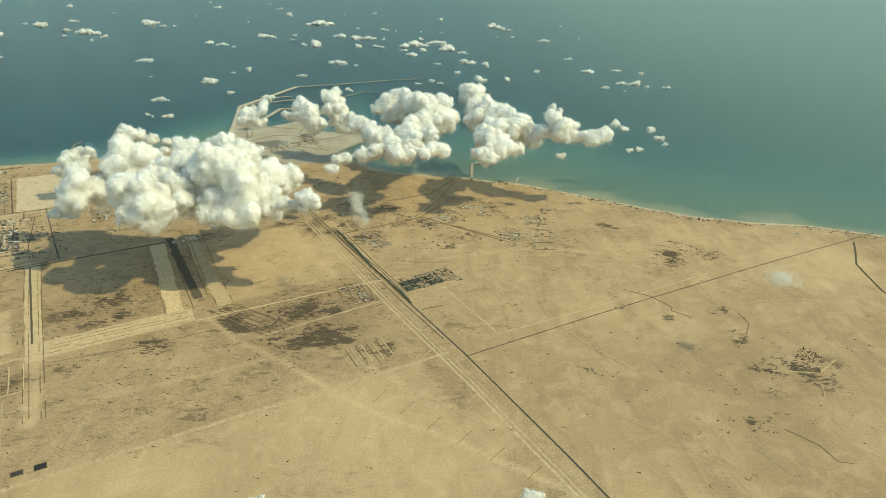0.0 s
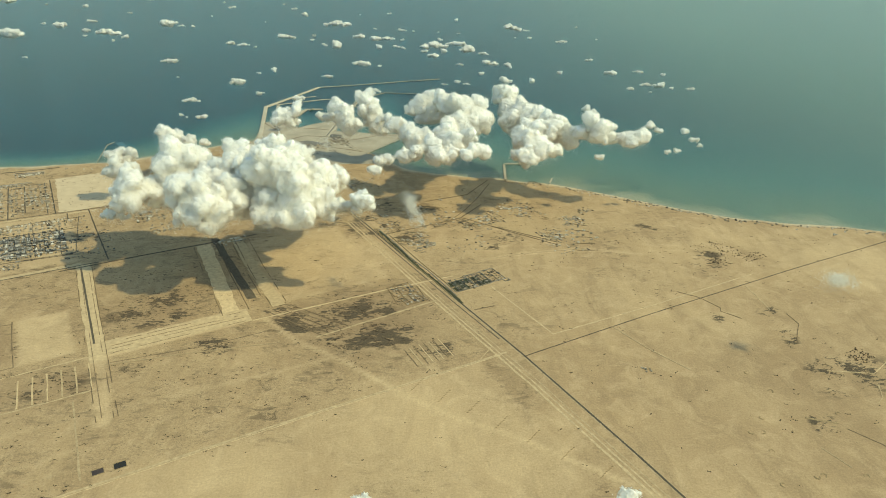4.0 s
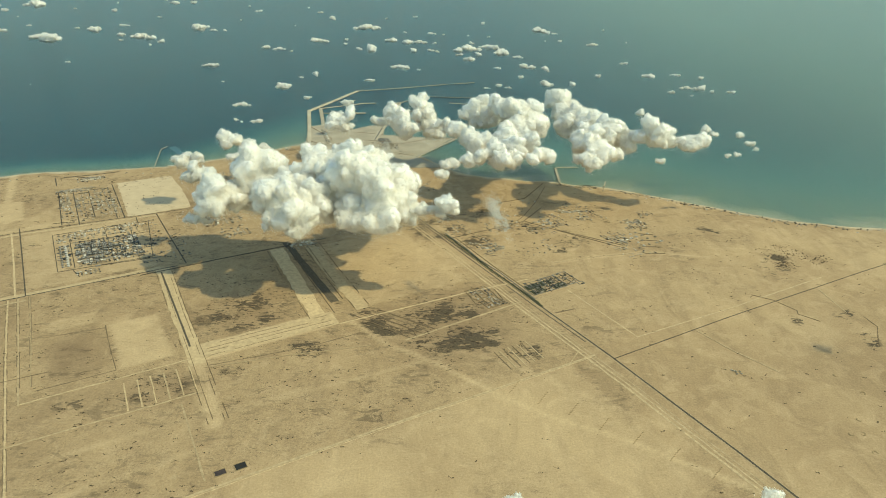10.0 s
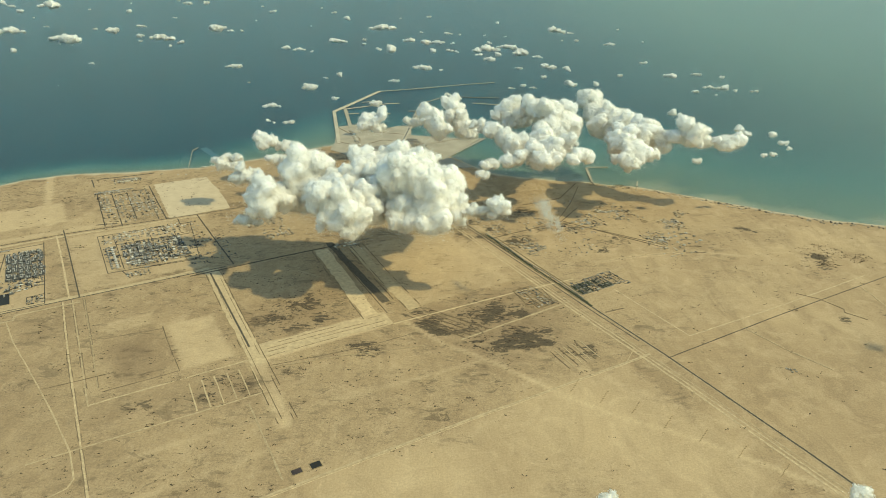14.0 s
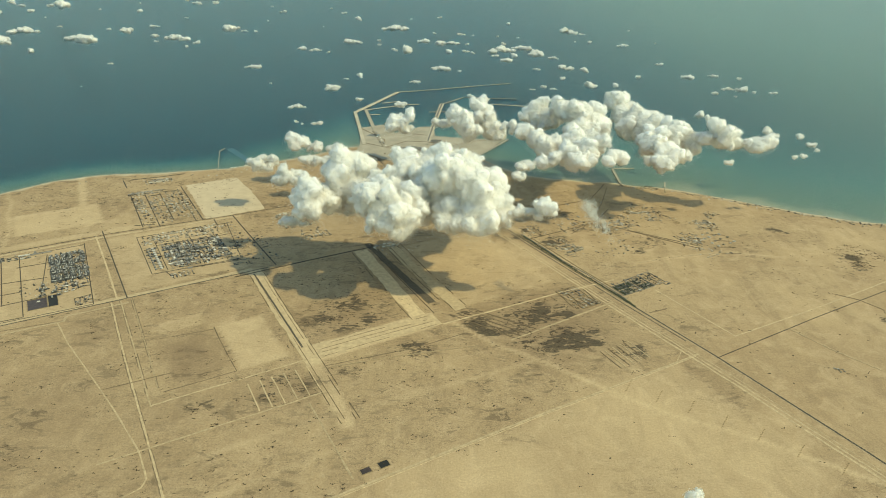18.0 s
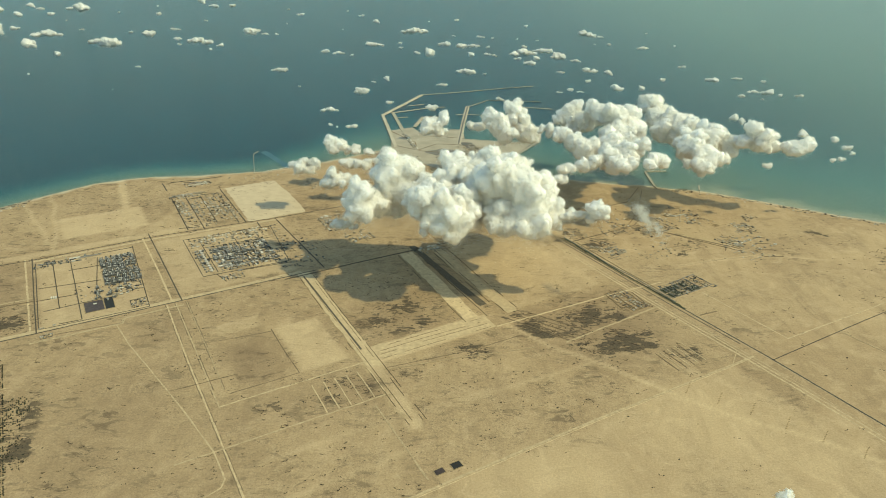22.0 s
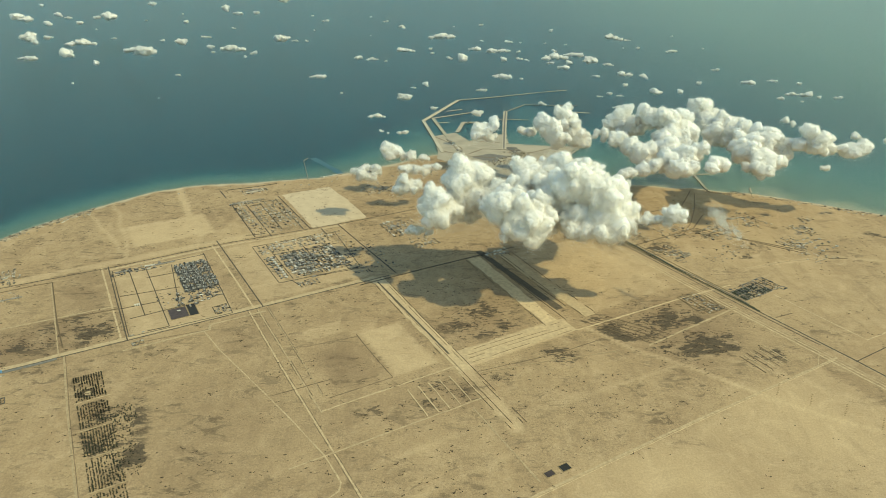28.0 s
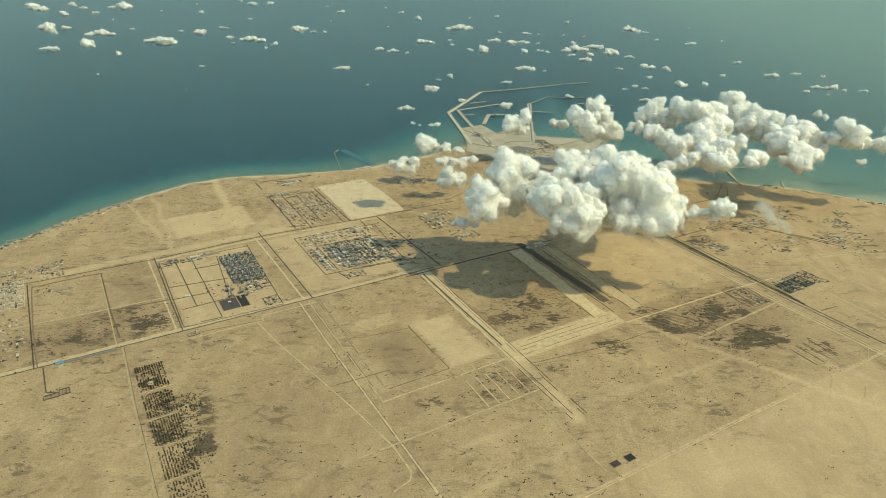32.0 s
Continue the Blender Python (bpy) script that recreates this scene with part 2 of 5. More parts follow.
STEEL = plain("weathered_steel", (0.17, 0.16, 0.14), 0.6, 0.4, 0.6, 3.0, 0.3)
TANK = plain("tank_paint", (0.50, 0.46, 0.39), 0.6, 0.4, 0.3, 2.0)
CLADDING = plain("grey_cladding", (0.29, 0.265, 0.225), 0.6, 0.4, 0.5, 2.0)
BLUE = plain("blue_sheet_roof", (0.10, 0.22, 0.34), 0.5, 0.4, 0.2, 2.0)
DARK = plain("dark_opening", (0.035, 0.034, 0.032), 0.6, 0.4, 0.2, 2.0)
LINER = plain("pond_liner", (0.026, 0.025, 0.022), 0.7, 0.25, 0.2, 0.8)
SLUDGE = plain("brown_brine", (0.075, 0.05, 0.04), 0.5, 0.4, 0.5, 0.5)
CANAL = plain("grey_basin_floor", (0.17, 0.155, 0.13), 0.8, 0.3, 0.4, 0.5)
LEAF = plain("dusty_foliage", (0.034, 0.038, 0.022), 0.9, 0.2, 0.7, 2.0)
BARK = plain("dry_bark", (0.13, 0.09, 0.06), 0.9, 0.2, 0.3, 4.0)
BUSH = plain("dry_scrub", (0.075, 0.056, 0.036), 0.95, 0.1, 0.6, 0.9)
BERM = plain("bulldozed_berm", (0.33, 0.24, 0.135), 0.95, 0.1, 0.35, 1.5)
SHOAL = plain("dredged_water", (0.012, 0.066, 0.078), 0.3, 0.5, 0.15, 0.1)
CROP = plain("irrigated_crop", (0.060, 0.062, 0.036), 0.95, 0.1, 0.5, 0.5)


# ---- ground and sea ----
COAST = [(-1500, 150), (-700, 330), (-520, 490), (-464, 556), (-434, 606), (-400, 643), (-348, 697), (-303, 710), (-255, 715), (-207, 722),
         (-157, 741), (-117, 763), (-75, 792), (-45, 812), (0, 800), (60, 790), (100, 766), (125, 722), (150, 694), (197, 682), (239, 673), (285, 658),
         (320, 639), (370, 608), (415, 577), (461, 556), (512, 545), (551, 536), (600, 514), (800, 420), (1600, 150)]
coast_x, coast_y = np.array(COAST, float).T


def coast_at(x):
    y = sum(np.interp(x + o, coast_x, coast_y) for o in (-10, -5, 0, 5, 10)) / 5
    q = np.stack([x, x * 0, x * 0], -1)
    return y + 2.2 * fbm(q, 26, 4, 5)


def inland(x, y):
    """Metres from the shoreline, about; negative at sea."""
    slope = (coast_at(x + 6) - coast_at(x - 6)) / 12
    return (coast_at(x) - y) / np.sqrt(1 + slope * slope)


def box_mask(u, v, u0, u1, v0, v1, soft=4.0):
    return smoothstep(u0 - soft, u0 + soft, u) * smoothstep(u1 + soft, u1 - soft, u) * smoothstep(v0 - soft, v0 + soft, v) * smoothstep(v1 + soft, v1 - soft, v)


def blob(u, v, cu, cv, ru, rv, turn=0.0):
    a, b = u - cu, v - cv
    ct, st = math.cos(radians(turn)), math.sin(radians(turn))
    return np.clip(1.35 - np.sqrt(((a * ct + b * st) / ru) ** 2 + ((b * ct - a * st) / rv) ** 2), 0, 1)


# u, v, half lengths, turn, amount: dark scrub and burnt-looking ground
SCRUB = [(257, 331, 27, 13, 6, 0.85), (254, 297, 28, 17, -8, 0.7), (218, 333, 10, 20, 24, 0.75), (142, 395, 36, 26, 0, 0.5), (161, 332, 14, 12, -10, 0.6),
         (70, 331, 21, 13, 0, 0.62), (280, 262, 15, 9, 0, 0.45), (500, 116, 34, 20, 0, 0.5), (548, 262, 26, 16, 30, 0.45), (-102, 507, 20, 14, 0, 0.9), (-110, 515, 22, 22, 0, 0.6),
         (-98, 395, 14, 30, -12, 0.34), (-112, 413, 8, 9, 0, 0.75), (-99, 372, 5, 5, 0, 1.0), (400, 420, 22, 12, -30, 0.45), (345, 420, 18, 22, 20, 0.4), (330, 455, 22, 26, 10, 0.45)]
SCRUB_2 = [(240, 323, 20, 7, 0, 0.85), (270, 320, 17, 8, -6, 0.9), (286, 326, 9, 6, 0, 0.8), (233, 300, 10, 9, 0, 0.75), (273, 293, 13, 8, 0, 0.85), (262, 280, 15, 5, 0, 0.7), (244, 286, 10, 5, 0, 0.7), (212, 348, 10, 6, 0, 0.6),
           (480, 200, 9, 6, 0, 0.5), (505, 170, 24, 5, 60, 0.45), (440, 92, 10, 8, 0, 0.6), (520, 185, 12, 4, 20, 0.55), (300, 480, 30, 14, 0, 0.4), (-150, 515, 28, 22, 0, 0.55),
           (-113, 436, 6, 4, 0, 1.0), (-113, 388, 9, 12, 0, 0.9), (-101, 360, 6, 7, 0, 1.0), (385, 470, 34, 12, -20, 0.4), (420, 385, 14, 20, 0, 0.4), (366, 500, 16, 20, 0, 0.5),
           (400, 367, 9, 4, 0, 0.6), (550, 335, 14, 5, -60, 0.5), (20, 575, 10, 8, 0, 0.4), (110, 330, 40, 8, 0, 0.22), (30, 335, 26, 10, 0, 0.25)]
BROWN = [(32, 390, 17, 22, 0, 0.8), (-10, 450, 20, 22, 0, 0.4), (-140, 515, 42, 22, 0, 0.85), (-105, 570, 20, 30, 0, 0.5), (480, 130, 80, 60, 0, 0.4), (262, 315, 40, 34, -6, 0.85), (140, 395, 40, 28, 0, 0.5),
         (420, 100, 60, 60, 0, 0.25), (20, 335, 46, 14, 0, 0.4), (-30, 540, 60, 50, 0, 0.2), (-50, 360, 36, 60, 0, 0.4), (-20, 300, 30, 22, 0, 0.3), (75, 331, 24, 14, 0, 0.5)]
# points, width, amount: old tracks that have faded into the sand
FADED = [(((200, 346), (211, 307), (227, 277), (243, 237), (258, 203), (291, 150), (309, 118), (335, 60)), 3.4, 0.7), (((205, 330), (222, 309), (262, 262), (290, 205), (318, 150)), 3.0, 0.35),
         (((97, 346), (95, 310), (93, 285)), 9.0, 0.55), (((-30, 296), (60, 296), (150, 290)), 3.0, 0.3), (((-70, 262), (20, 266), (80, 268)), 4.0, 0.3), (((100, 290), (180, 285), (250, 280)), 3.0, 0.3),
         (((-62, 766), (-63, 688), (-67, 616)), 2.4, 0.6), (((-86, 740), (-74, 665), (-66, 614)), 2.4, 0.6), (((3, 776), (-2, 702), (-4, 640)), 7.0, 0.6),
         (((382, 352), (420, 345), (470, 330), (505, 300)), 3.0, 0.5), (((330, 352), (335, 420), (334, 470)), 4.0, 0.4)]
# u0, u1, v0, v1, amount: graded ground
GRADED = [(55, 86, 361, 418, 0.6), (20, 50, 426, 440, 0.35), (-82, -12, 487, 600, 0.55), (8, 100, 495, 600, 0.45), (101, 186, 347, 366, 0.9),
          (-60, 10, 640, 690, 0.6), (-170, 60, 612, 622, 0.5), (215, 300, 360, 470, 0.45), (225, 320, 380, 440, 0.3), (90, 300, 120, 236, 0.25), (462, 492, 168, 206, 0.35), (600, 700, 170, 240, 0.25)]

xs = np.concatenate([np.linspace(-2600, -500, 36), np.arange(-490, 640, 2.6), np.linspace(660, 2900, 36)])
ys = np.concatenate([np.linspace(-900, 190, 22), np.arange(200, 860, 2.6), np.linspace(870, 3300, 30)])
gx, gy = (a.ravel() for a in np.meshgrid(xs, ys))
d_in = inland(gx, gy)
gz = np.where(d_in > 6, 0.0, np.maximum(-6, (d_in - 6) * 0.045))
gu, gv = gx * CU + gy * SU, gy * CU - gx * SU
zone = np.zeros((len(gx), 4))
q3 = np.stack([gx, gy, gx * 0], -1)
wob_u, wob_v = gu + 5 * fbm(q3, 30, 3, 11), gv + 5 * fbm(q3, 30, 3, 12)
for cu, cv, ru, rv, turn, k in SCRUB + SCRUB_2:
    zone[:, 1] = np.maximum(zone[:, 1], k * blob(wob_u, wob_v, cu, cv, ru, rv, turn))
for cu, cv, ru, rv, turn, k in BROWN:
    zone[:, 2] = np.maximum(zone[:, 2], k * blob(wob_u, wob_v, cu, cv, ru * 1.3, rv * 1.3, turn))
for u0, u1, v0, v1, k in GRADED:
    zone[:, 0] = np.maximum(zone[:, 0], k * box_mask(gu, gv, u0, u1, v0, v1, 1.5))
for pts, width, k in FADED:
    for (u0, v0), (u1, v1) in zip(pts, pts[1:]):
        along = np.clip(((wob_u * 0.3 + gu * 0.7 - u0) * (u1 - u0) + (gv - v0) * (v1 - v0)) / ((u1 - u0) ** 2 + (v1 - v0) ** 2), 0, 1)
        away = np.hypot(wob_u * 0.3 + gu * 0.7 - u0 - along * (u1 - u0), gv - v0 - along * (v1 - v0))
        zone[:, 0] = np.maximum(zone[:, 0], k * smoothstep(width * 0.5 + 1.6, width * 0.5 - 1.2, away))
zone[:, 3] = 1
nx, ny = len(xs), len(ys)
ii = np.arange(nx * ny).reshape(ny, nx)
quads = np.stack([ii[:-1, :-1], ii[:-1, 1:], ii[1:, 1:], ii[1:, :-1]], -1).reshape(-1, 4)
ground_mesh = mesh_from("ground", np.stack([gx, gy, gz], -1), quads, SAND, True)
ground_mesh.attributes.new("zones", "FLOAT_COLOR", "POINT").data.foreach_set("color", zone.ravel().astype(np.float32))
# the ground is stony in the west and along the old plots, smooth sand in the south and east
stony = np.clip(1.0 - 0.62 * smoothstep(300, 380, gu) - 0.75 * smoothstep(250, 232, gv) * smoothstep(60, 100, gu) + 0.45 * fbm(q3, 60, 3, 77), 0.12, 1.0)
ground_mesh.attributes.new("stony", "FLOAT", "POINT").data.foreach_set("value", stony.astype(np.float32))
ground_mesh.attributes.new("beach", "FLOAT", "POINT").data.foreach_set("value", (smoothstep(6.5, 1.5, d_in + 3 * fbm(q3, 12, 3, 3)) * 0.6).astype(np.float32))
ground = tagged(new("ground", ground_mesh), "pale tan desert plain of sand and gravel by the sea", "ground", kind="structure")

xs = np.concatenate([np.linspace(-3000, -520, 30), np.arange(-500, 660, 7), np.linspace(680, 3300, 30)])
ys = np.concatenate([np.linspace(-600, 480, 20), np.arange(490, 1000, 7), np.linspace(1010, 3400, 50)])
gx, gy = (a.ravel() for a in np.meshgrid(xs, ys))
off = -inland(gx, gy)
reach = 62 + 158 * smoothstep(-260, 20, gx) + 190 * smoothstep(20, 320, gx)
nx, ny = len(xs), len(ys)
ii = np.arange(nx * ny).reshape(ny, nx)
quads = np.stack([ii[:-1, :-1], ii[:-1, 1:], ii[1:, 1:], ii[1:, :-1]], -1).reshape(-1, 4)
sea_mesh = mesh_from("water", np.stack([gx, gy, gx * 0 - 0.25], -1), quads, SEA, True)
sea_mesh.attributes.new("depth", "FLOAT", "POINT").data.foreach_set("value", np.clip(off / reach, 0, 1).astype(np.float32))
# haze over the far eastern water, put into its colour
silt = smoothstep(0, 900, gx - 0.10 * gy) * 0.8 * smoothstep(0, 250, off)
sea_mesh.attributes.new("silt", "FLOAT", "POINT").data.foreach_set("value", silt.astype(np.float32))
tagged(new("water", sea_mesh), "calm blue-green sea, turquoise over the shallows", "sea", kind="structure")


# ---- roads and tracks ----
layer = [0]


def ribbon(name, pts, width, z, material, label, ragged=0.08, step=5.0, category="road", kind="structure", gap=0.0):
    """A strip of road or track laid along the points, with slightly uneven edges."""
    layer[0] += 1
    z += 0.0012 * layer[0]
    if name == "track":
        material = FAINT
    pts = [Vector((*p, 0)) for p in pts]
    line = []
    for a, b in zip(pts, pts[1:]):
        n = max(1, int((b - a).length / step))
        line += [a.lerp(b, i / n) for i in range(n)]
    line.append(pts[-1])
    verts, faces, broken = [], [], False
    for i, p in enumerate(line):
        t = (line[min(i + 1, len(line) - 1)] - line[max(i - 1, 0)]).normalized()
        side = Vector((-t.y, t.x, 0))
        l, r = (width / 2 * (1 + ragged * rng.normal()) for _ in "lr")
        verts += [p + side * l + Vector((0, 0, z)), p - side * r + Vector((0, 0, z)), p + side * (l + 0.25 * z) + Vector((0, 0, -0.2)), p - side * (r + 0.25 * z) + Vector((0, 0, -0.2))]
        broken = broken if gap and rng.random() < 0.7 else rng.random() < gap
        if i and not broken:
            k = 4 * i
            faces += [(k - 4, k - 3, k + 1, k), (k - 2, k - 4, k, k + 2), (k - 3, k - 1, k + 3, k + 1)]
    me = mesh_from(name, verts, faces, material)
    return tagged(new(name, me), label, category, kind=kind)


def gridline(*pts):
    return [uv(*p) for p in pts]


HIGHWAY = "long straight asphalt highway with sandy shoulders across the desert"
TRACK = "pale dirt track worn into the desert sand"
ASPHALT_ROAD = "narrow dark asphalt road across the desert"
ribbon("highway", gridline((326, 560), (327, 400), (330, 228), (328.5, 130), (326, 60), (318, -300)), 1.2, 0.10, ASPHALT, HIGHWAY, 0.04)
ribbon("highway", gridline((323.2, 560), (324, 400), (325, 300), (326.6, 250)), 0.7, 0.10, ASPHALT, HIGHWAY, 0.04)
ribbon("verge", gridline((326, 560), (326.8, 400), (329.6, 228), (328.2, 130), (325.7, 60), (317.7, -300)), 2.6, 0.04, FAINT, "sandy shoulder beside the highway", 0.15)
for o, w in ((-7.5, 1.1), (-10.5, 1.4), (-4.6, 0.7)):
    ribbon("track", gridline((324 + o, 470), (324 + o, 300), (326 + o, 200), (325 + o, 40), (325 + o, -200)), w, 0.05, DIRT, TRACK, 0.2)
ribbon("road", gridline((329, 226.5), (437, 226), (600, 222), (760, 215)), 0.6, 0.10, ASPHALT, ASPHALT_ROAD)
ribbon("track", gridline((362, 312), (362, 238), (449, 234), (560, 232)), 1.0, 0.05, DIRT, TRACK, 0.2)
ribbon("track", gridline((-60, 238.5), (69, 238), (177, 238), (322, 235.5)), 1.4, 0.06, DIRT, TRACK, 0.15)
ribbon("track", gridline((-60, 237), (69, 236.5), (177, 236.6), (318, 234.5)), 0.5, 0.07, DIRT_DARK, TRACK, 0.3)
ribbon("road", gridline((-420, 488), (-175, 486), (8, 486), (100, 486), (112, 486)), 1.0, 0.10, ASPHALT, ASPHALT_ROAD)
ribbon("verge", gridline((-420, 489.5), (-175, 488), (8, 488), (100, 488)), 5.0, 0.04, DIRT, TRACK, 0.12)
ribbon("road", gridline((8, 486), (7, 560), (6, 620)), 0.9, 0.11, ASPHALT, ASPHALT_ROAD)
ribbon("track", gridline((1.5, 486), (1, 560), (0, 612)), 1.3, 0.05, DIRT, TRACK, 0.12)
ribbon("road", gridline((-420, 613), (-179, 611), (-83, 608), (11, 611), (130, 603), (200, 602)), 0.8, 0.10, ASPHALT, ASPHALT_ROAD)
ribbon("track", gridline((-83, 604.5), (11, 606), (122, 599)), 3.2, 0.05, DIRT, TRACK, 0.1)
ribbon("road", gridline((-85.5, 486), (-85, 545), (-84, 611)), 0.8, 0.11, ASPHALT, ASPHALT_ROAD)
ribbon("track", gridline((-89, 486), (-89, 611)), 1.3, 0.05, DIRT, TRACK, 0.12)
ribbon("track", gridline((-127, 486), (-126.5, 540), (-126, 604)), 0.9, 0.05, DIRT, TRACK, 0.2)
ribbon("road", gridline((-175, 486), (-176, 609)), 0.8, 0.10, ASPHALT, ASPHALT_ROAD)
ribbon("track", gridline((-300, 546), (-179, 544), (-130, 541), (-86, 539)), 1.6, 0.05, DIRT, TRACK, 0.15)
ribbon("track", gridline((-124, 486), (-126, 420), (-127, 340), (-128, 200)), 1.1, 0.05, DIRT, TRACK, 0.15)
ribbon("rut", gridline((-123, 486), (-125, 420), (-126, 340), (-127, 200)), 0.4, 0.045, DIRT_DARK, "dark rut beside a dirt track", 0.3, 3.0, "rut")
ribbon("track", gridline((-38, 474), (-34, 444), (-21, 380), (-15.8, 352), (-10, 317), (-9.8, 294), (-13, 289), (-24, 286)), 0.8, 0.05, DIRT, TRACK, 0.2)
for (u0, u1, u2), v_end, w in (((-3, -4.4, -5), 262, 1.0), ((3.2, 2.4, 1.5), 350, 0.8), ((10.5, 9.4, 8), 366, 0.6)):
    ribbon("track", gridline((u0, 484), (u1, 410), (u2, v_end)), w, 0.05, DIRT, TRACK, 0.25, 3.0)
    for side in (-1, 1):
        o = side * (w / 2 + 0.35)
        ribbon("rut", gridline((u0 + o, 484), (u1 + o, 410), (u2 + o, v_end)), 0.45, 0.045, DIRT_DARK, "dark rut in an old band of vehicle tracks", 0.5, 2.0, "rut", gap=0.35)
ribbon("track", gridline((-30, 316), (-4, 316), (93, 316)), 1.0, 0.05, DIRT, TRACK, 0.25)
ribbon("track", gridline((2, 351.5), (99, 352)), 1.0, 0.05, DIRT, TRACK, 0.25)
ribbon("track", gridline((81, 310), (79, 244)), 0.9, 0.05, DIRT, TRACK, 0.3)
ribbon("track", gridline((-90, 474), (-34, 473), (-32, 479), (8, 479)), 1.8, 0.05, DIRT, TRACK, 0.2)
for pts in (((18, 420), (53, 415)), ((53, 418), (52.5, 388), (53, 361)), ((10, 361), (53, 361)), ((-20, 380), (18, 378)), ((103, 340), (160, 331), (200, 330)), ((-75, 479), (-34, 473.5))):
    ribbon("furrow", gridline(*pts), 0.5, 0.05, DIRT_DARK, "dark edge of an old graded plot", 0.4, category="furrow")
# the wide graded bands
BAND = "wide graded band of pale sand, raked by machines"
ribbon("graded_band", gridline((101, 486), (99, 420), (97.5, 344)), 10.0, 0.03, DIRT, BAND, 0.06)
ribbon("road", gridline((99, 480), (98, 420), (97, 366)), 1.3, 0.10, ASPHALT, ASPHALT_ROAD)
ribbon("graded_band", gridline((100, 357), (140, 357), (192, 356)), 17.0, 0.035, DIRT, BAND, 0.06)
ribbon("graded_band", gridline((190, 480), (186, 420), (182, 362)), 11.0, 0.03, DIRT, BAND, 0.08)
# this strip's darkness is mostly cloud shadow, put into the colour
ribbon("road", gridline((201, 490), (200, 430), (200, 376)), 6.0, 0.09, SHADED_STRIP, "broad strip of ground between graded bands, darkened for cloud shade", 0.1)
ribbon("graded_band", gridline((217, 482), (214, 420), (214, 358)), 9.0, 0.03, DIRT, BAND, 0.08)
for o in range(5):
    ribbon("furrow", gridline((203 + 5 * o, 356 - o), (226 + 5.2 * o, 309)), 1.0, 0.06, DIRT_DARK, "dark furrow scraped into the desert sand", 0.3, category="furrow")
ribbon("track", gridline((192, 347), (296, 343), (345, 339)), 1.3, 0.06, DIRT, TRACK, 0.15)
ribbon("track", gridline((222, 308), (320, 313)), 1.6, 0.06, DIRT, TRACK, 0.15)


# ---- clouds ----
def sphere_points(sub):
    bm = bmesh.new()
    bmesh.ops.create_icosphere(bm, subdivisions=sub, radius=1.0)
    v = np.array([p.co[:] for p in bm.verts])
    f = np.array([[p.index for p in q.verts] for q in bm.faces])
    bm.free()
    return v, f


BALL_V, BALL_F = sphere_points(1)


def largest(me):
    """The mesh without the small loose skins and hollows that welding leaves."""
    n, m = len(me.vertices), len(me.edges)
    e = np.empty(m * 2, np.int32)
    me.edges.foreach_get("vertices", e)
    a, b = e.reshape(-1, 2).T
    lab = np.arange(n)
    while True:
        low = np.minimum(lab[a], lab[b])
        new_lab = lab.copy()
        np.minimum.at(new_lab, a, low)
        np.minimum.at(new_lab, b, low)
        new_lab = new_lab[new_lab]
        if (new_lab == lab).all():
            break
        lab = new_lab
    keep = lab == np.bincount(lab, minlength=n).argmax()
    if keep.all():
        return me
    co, loops = np.empty(n * 3), np.empty(len(me.loops), np.int32)
    me.vertices.foreach_get("co", co)
    me.loops.foreach_get("vertex_index", loops)
    quads_in = loops.reshape(-1, 4)
    quads_in = quads_in[keep[quads_in[:, 0]]]
    index = np.cumsum(keep) - 1
    out = bpy.data.meshes.new(me.name)
    out.from_pydata(co.reshape(-1, 3)[keep].tolist(), [], index[quads_in].tolist())
    bpy.data.meshes.remove(me)
    return out


def clusters(lumps):
    """Lumps that touch, group by group: each group is a cloud of its own."""
    left, out = list(lumps), []
    while left:
        group, left = [left[0]], left[1:]
        grown = True
        while grown:
            touch = [l for l in left if any(math.dist(l[:3], g_[:3]) < 0.86 * (l[3] + g_[3]) for g_ in group)]
            grown = bool(touch)
            group += touch
            left = [l for l in left if l not in touch]
        out.append(group)
    return out


def welded(centres, radii, voxel, ease=5):
    """One closed skin round all the puffs."""
    n = len(BALL_V)
    v = (BALL_V[None] * np.asarray(radii)[:, None, None] + np.asarray(centres)[:, None]).reshape(-1, 3)
    f = (BALL_F[None] + (np.arange(len(centres)) * n)[:, None, None]).reshape(-1, 3)
    me = bpy.data.meshes.new("puffs")
    me.from_pydata(v.tolist(), [], f.tolist())
    ob = bpy.data.objects.new("puffs", me)
    scene.collection.objects.link(ob)
    mod = ob.modifiers.new("weld", "REMESH")
    mod.mode, mod.voxel_size = "VOXEL", voxel
    even = ob.modifiers.new("even", "SMOOTH")
    even.factor, even.iterations = 0.5, ease
    out = bpy.data.meshes.new_from_object(ob.evaluated_get(bpy.context.evaluated_depsgraph_get()))
    bpy.data.objects.remove(ob)
    bpy.data.meshes.remove(me)
    return largest(out)


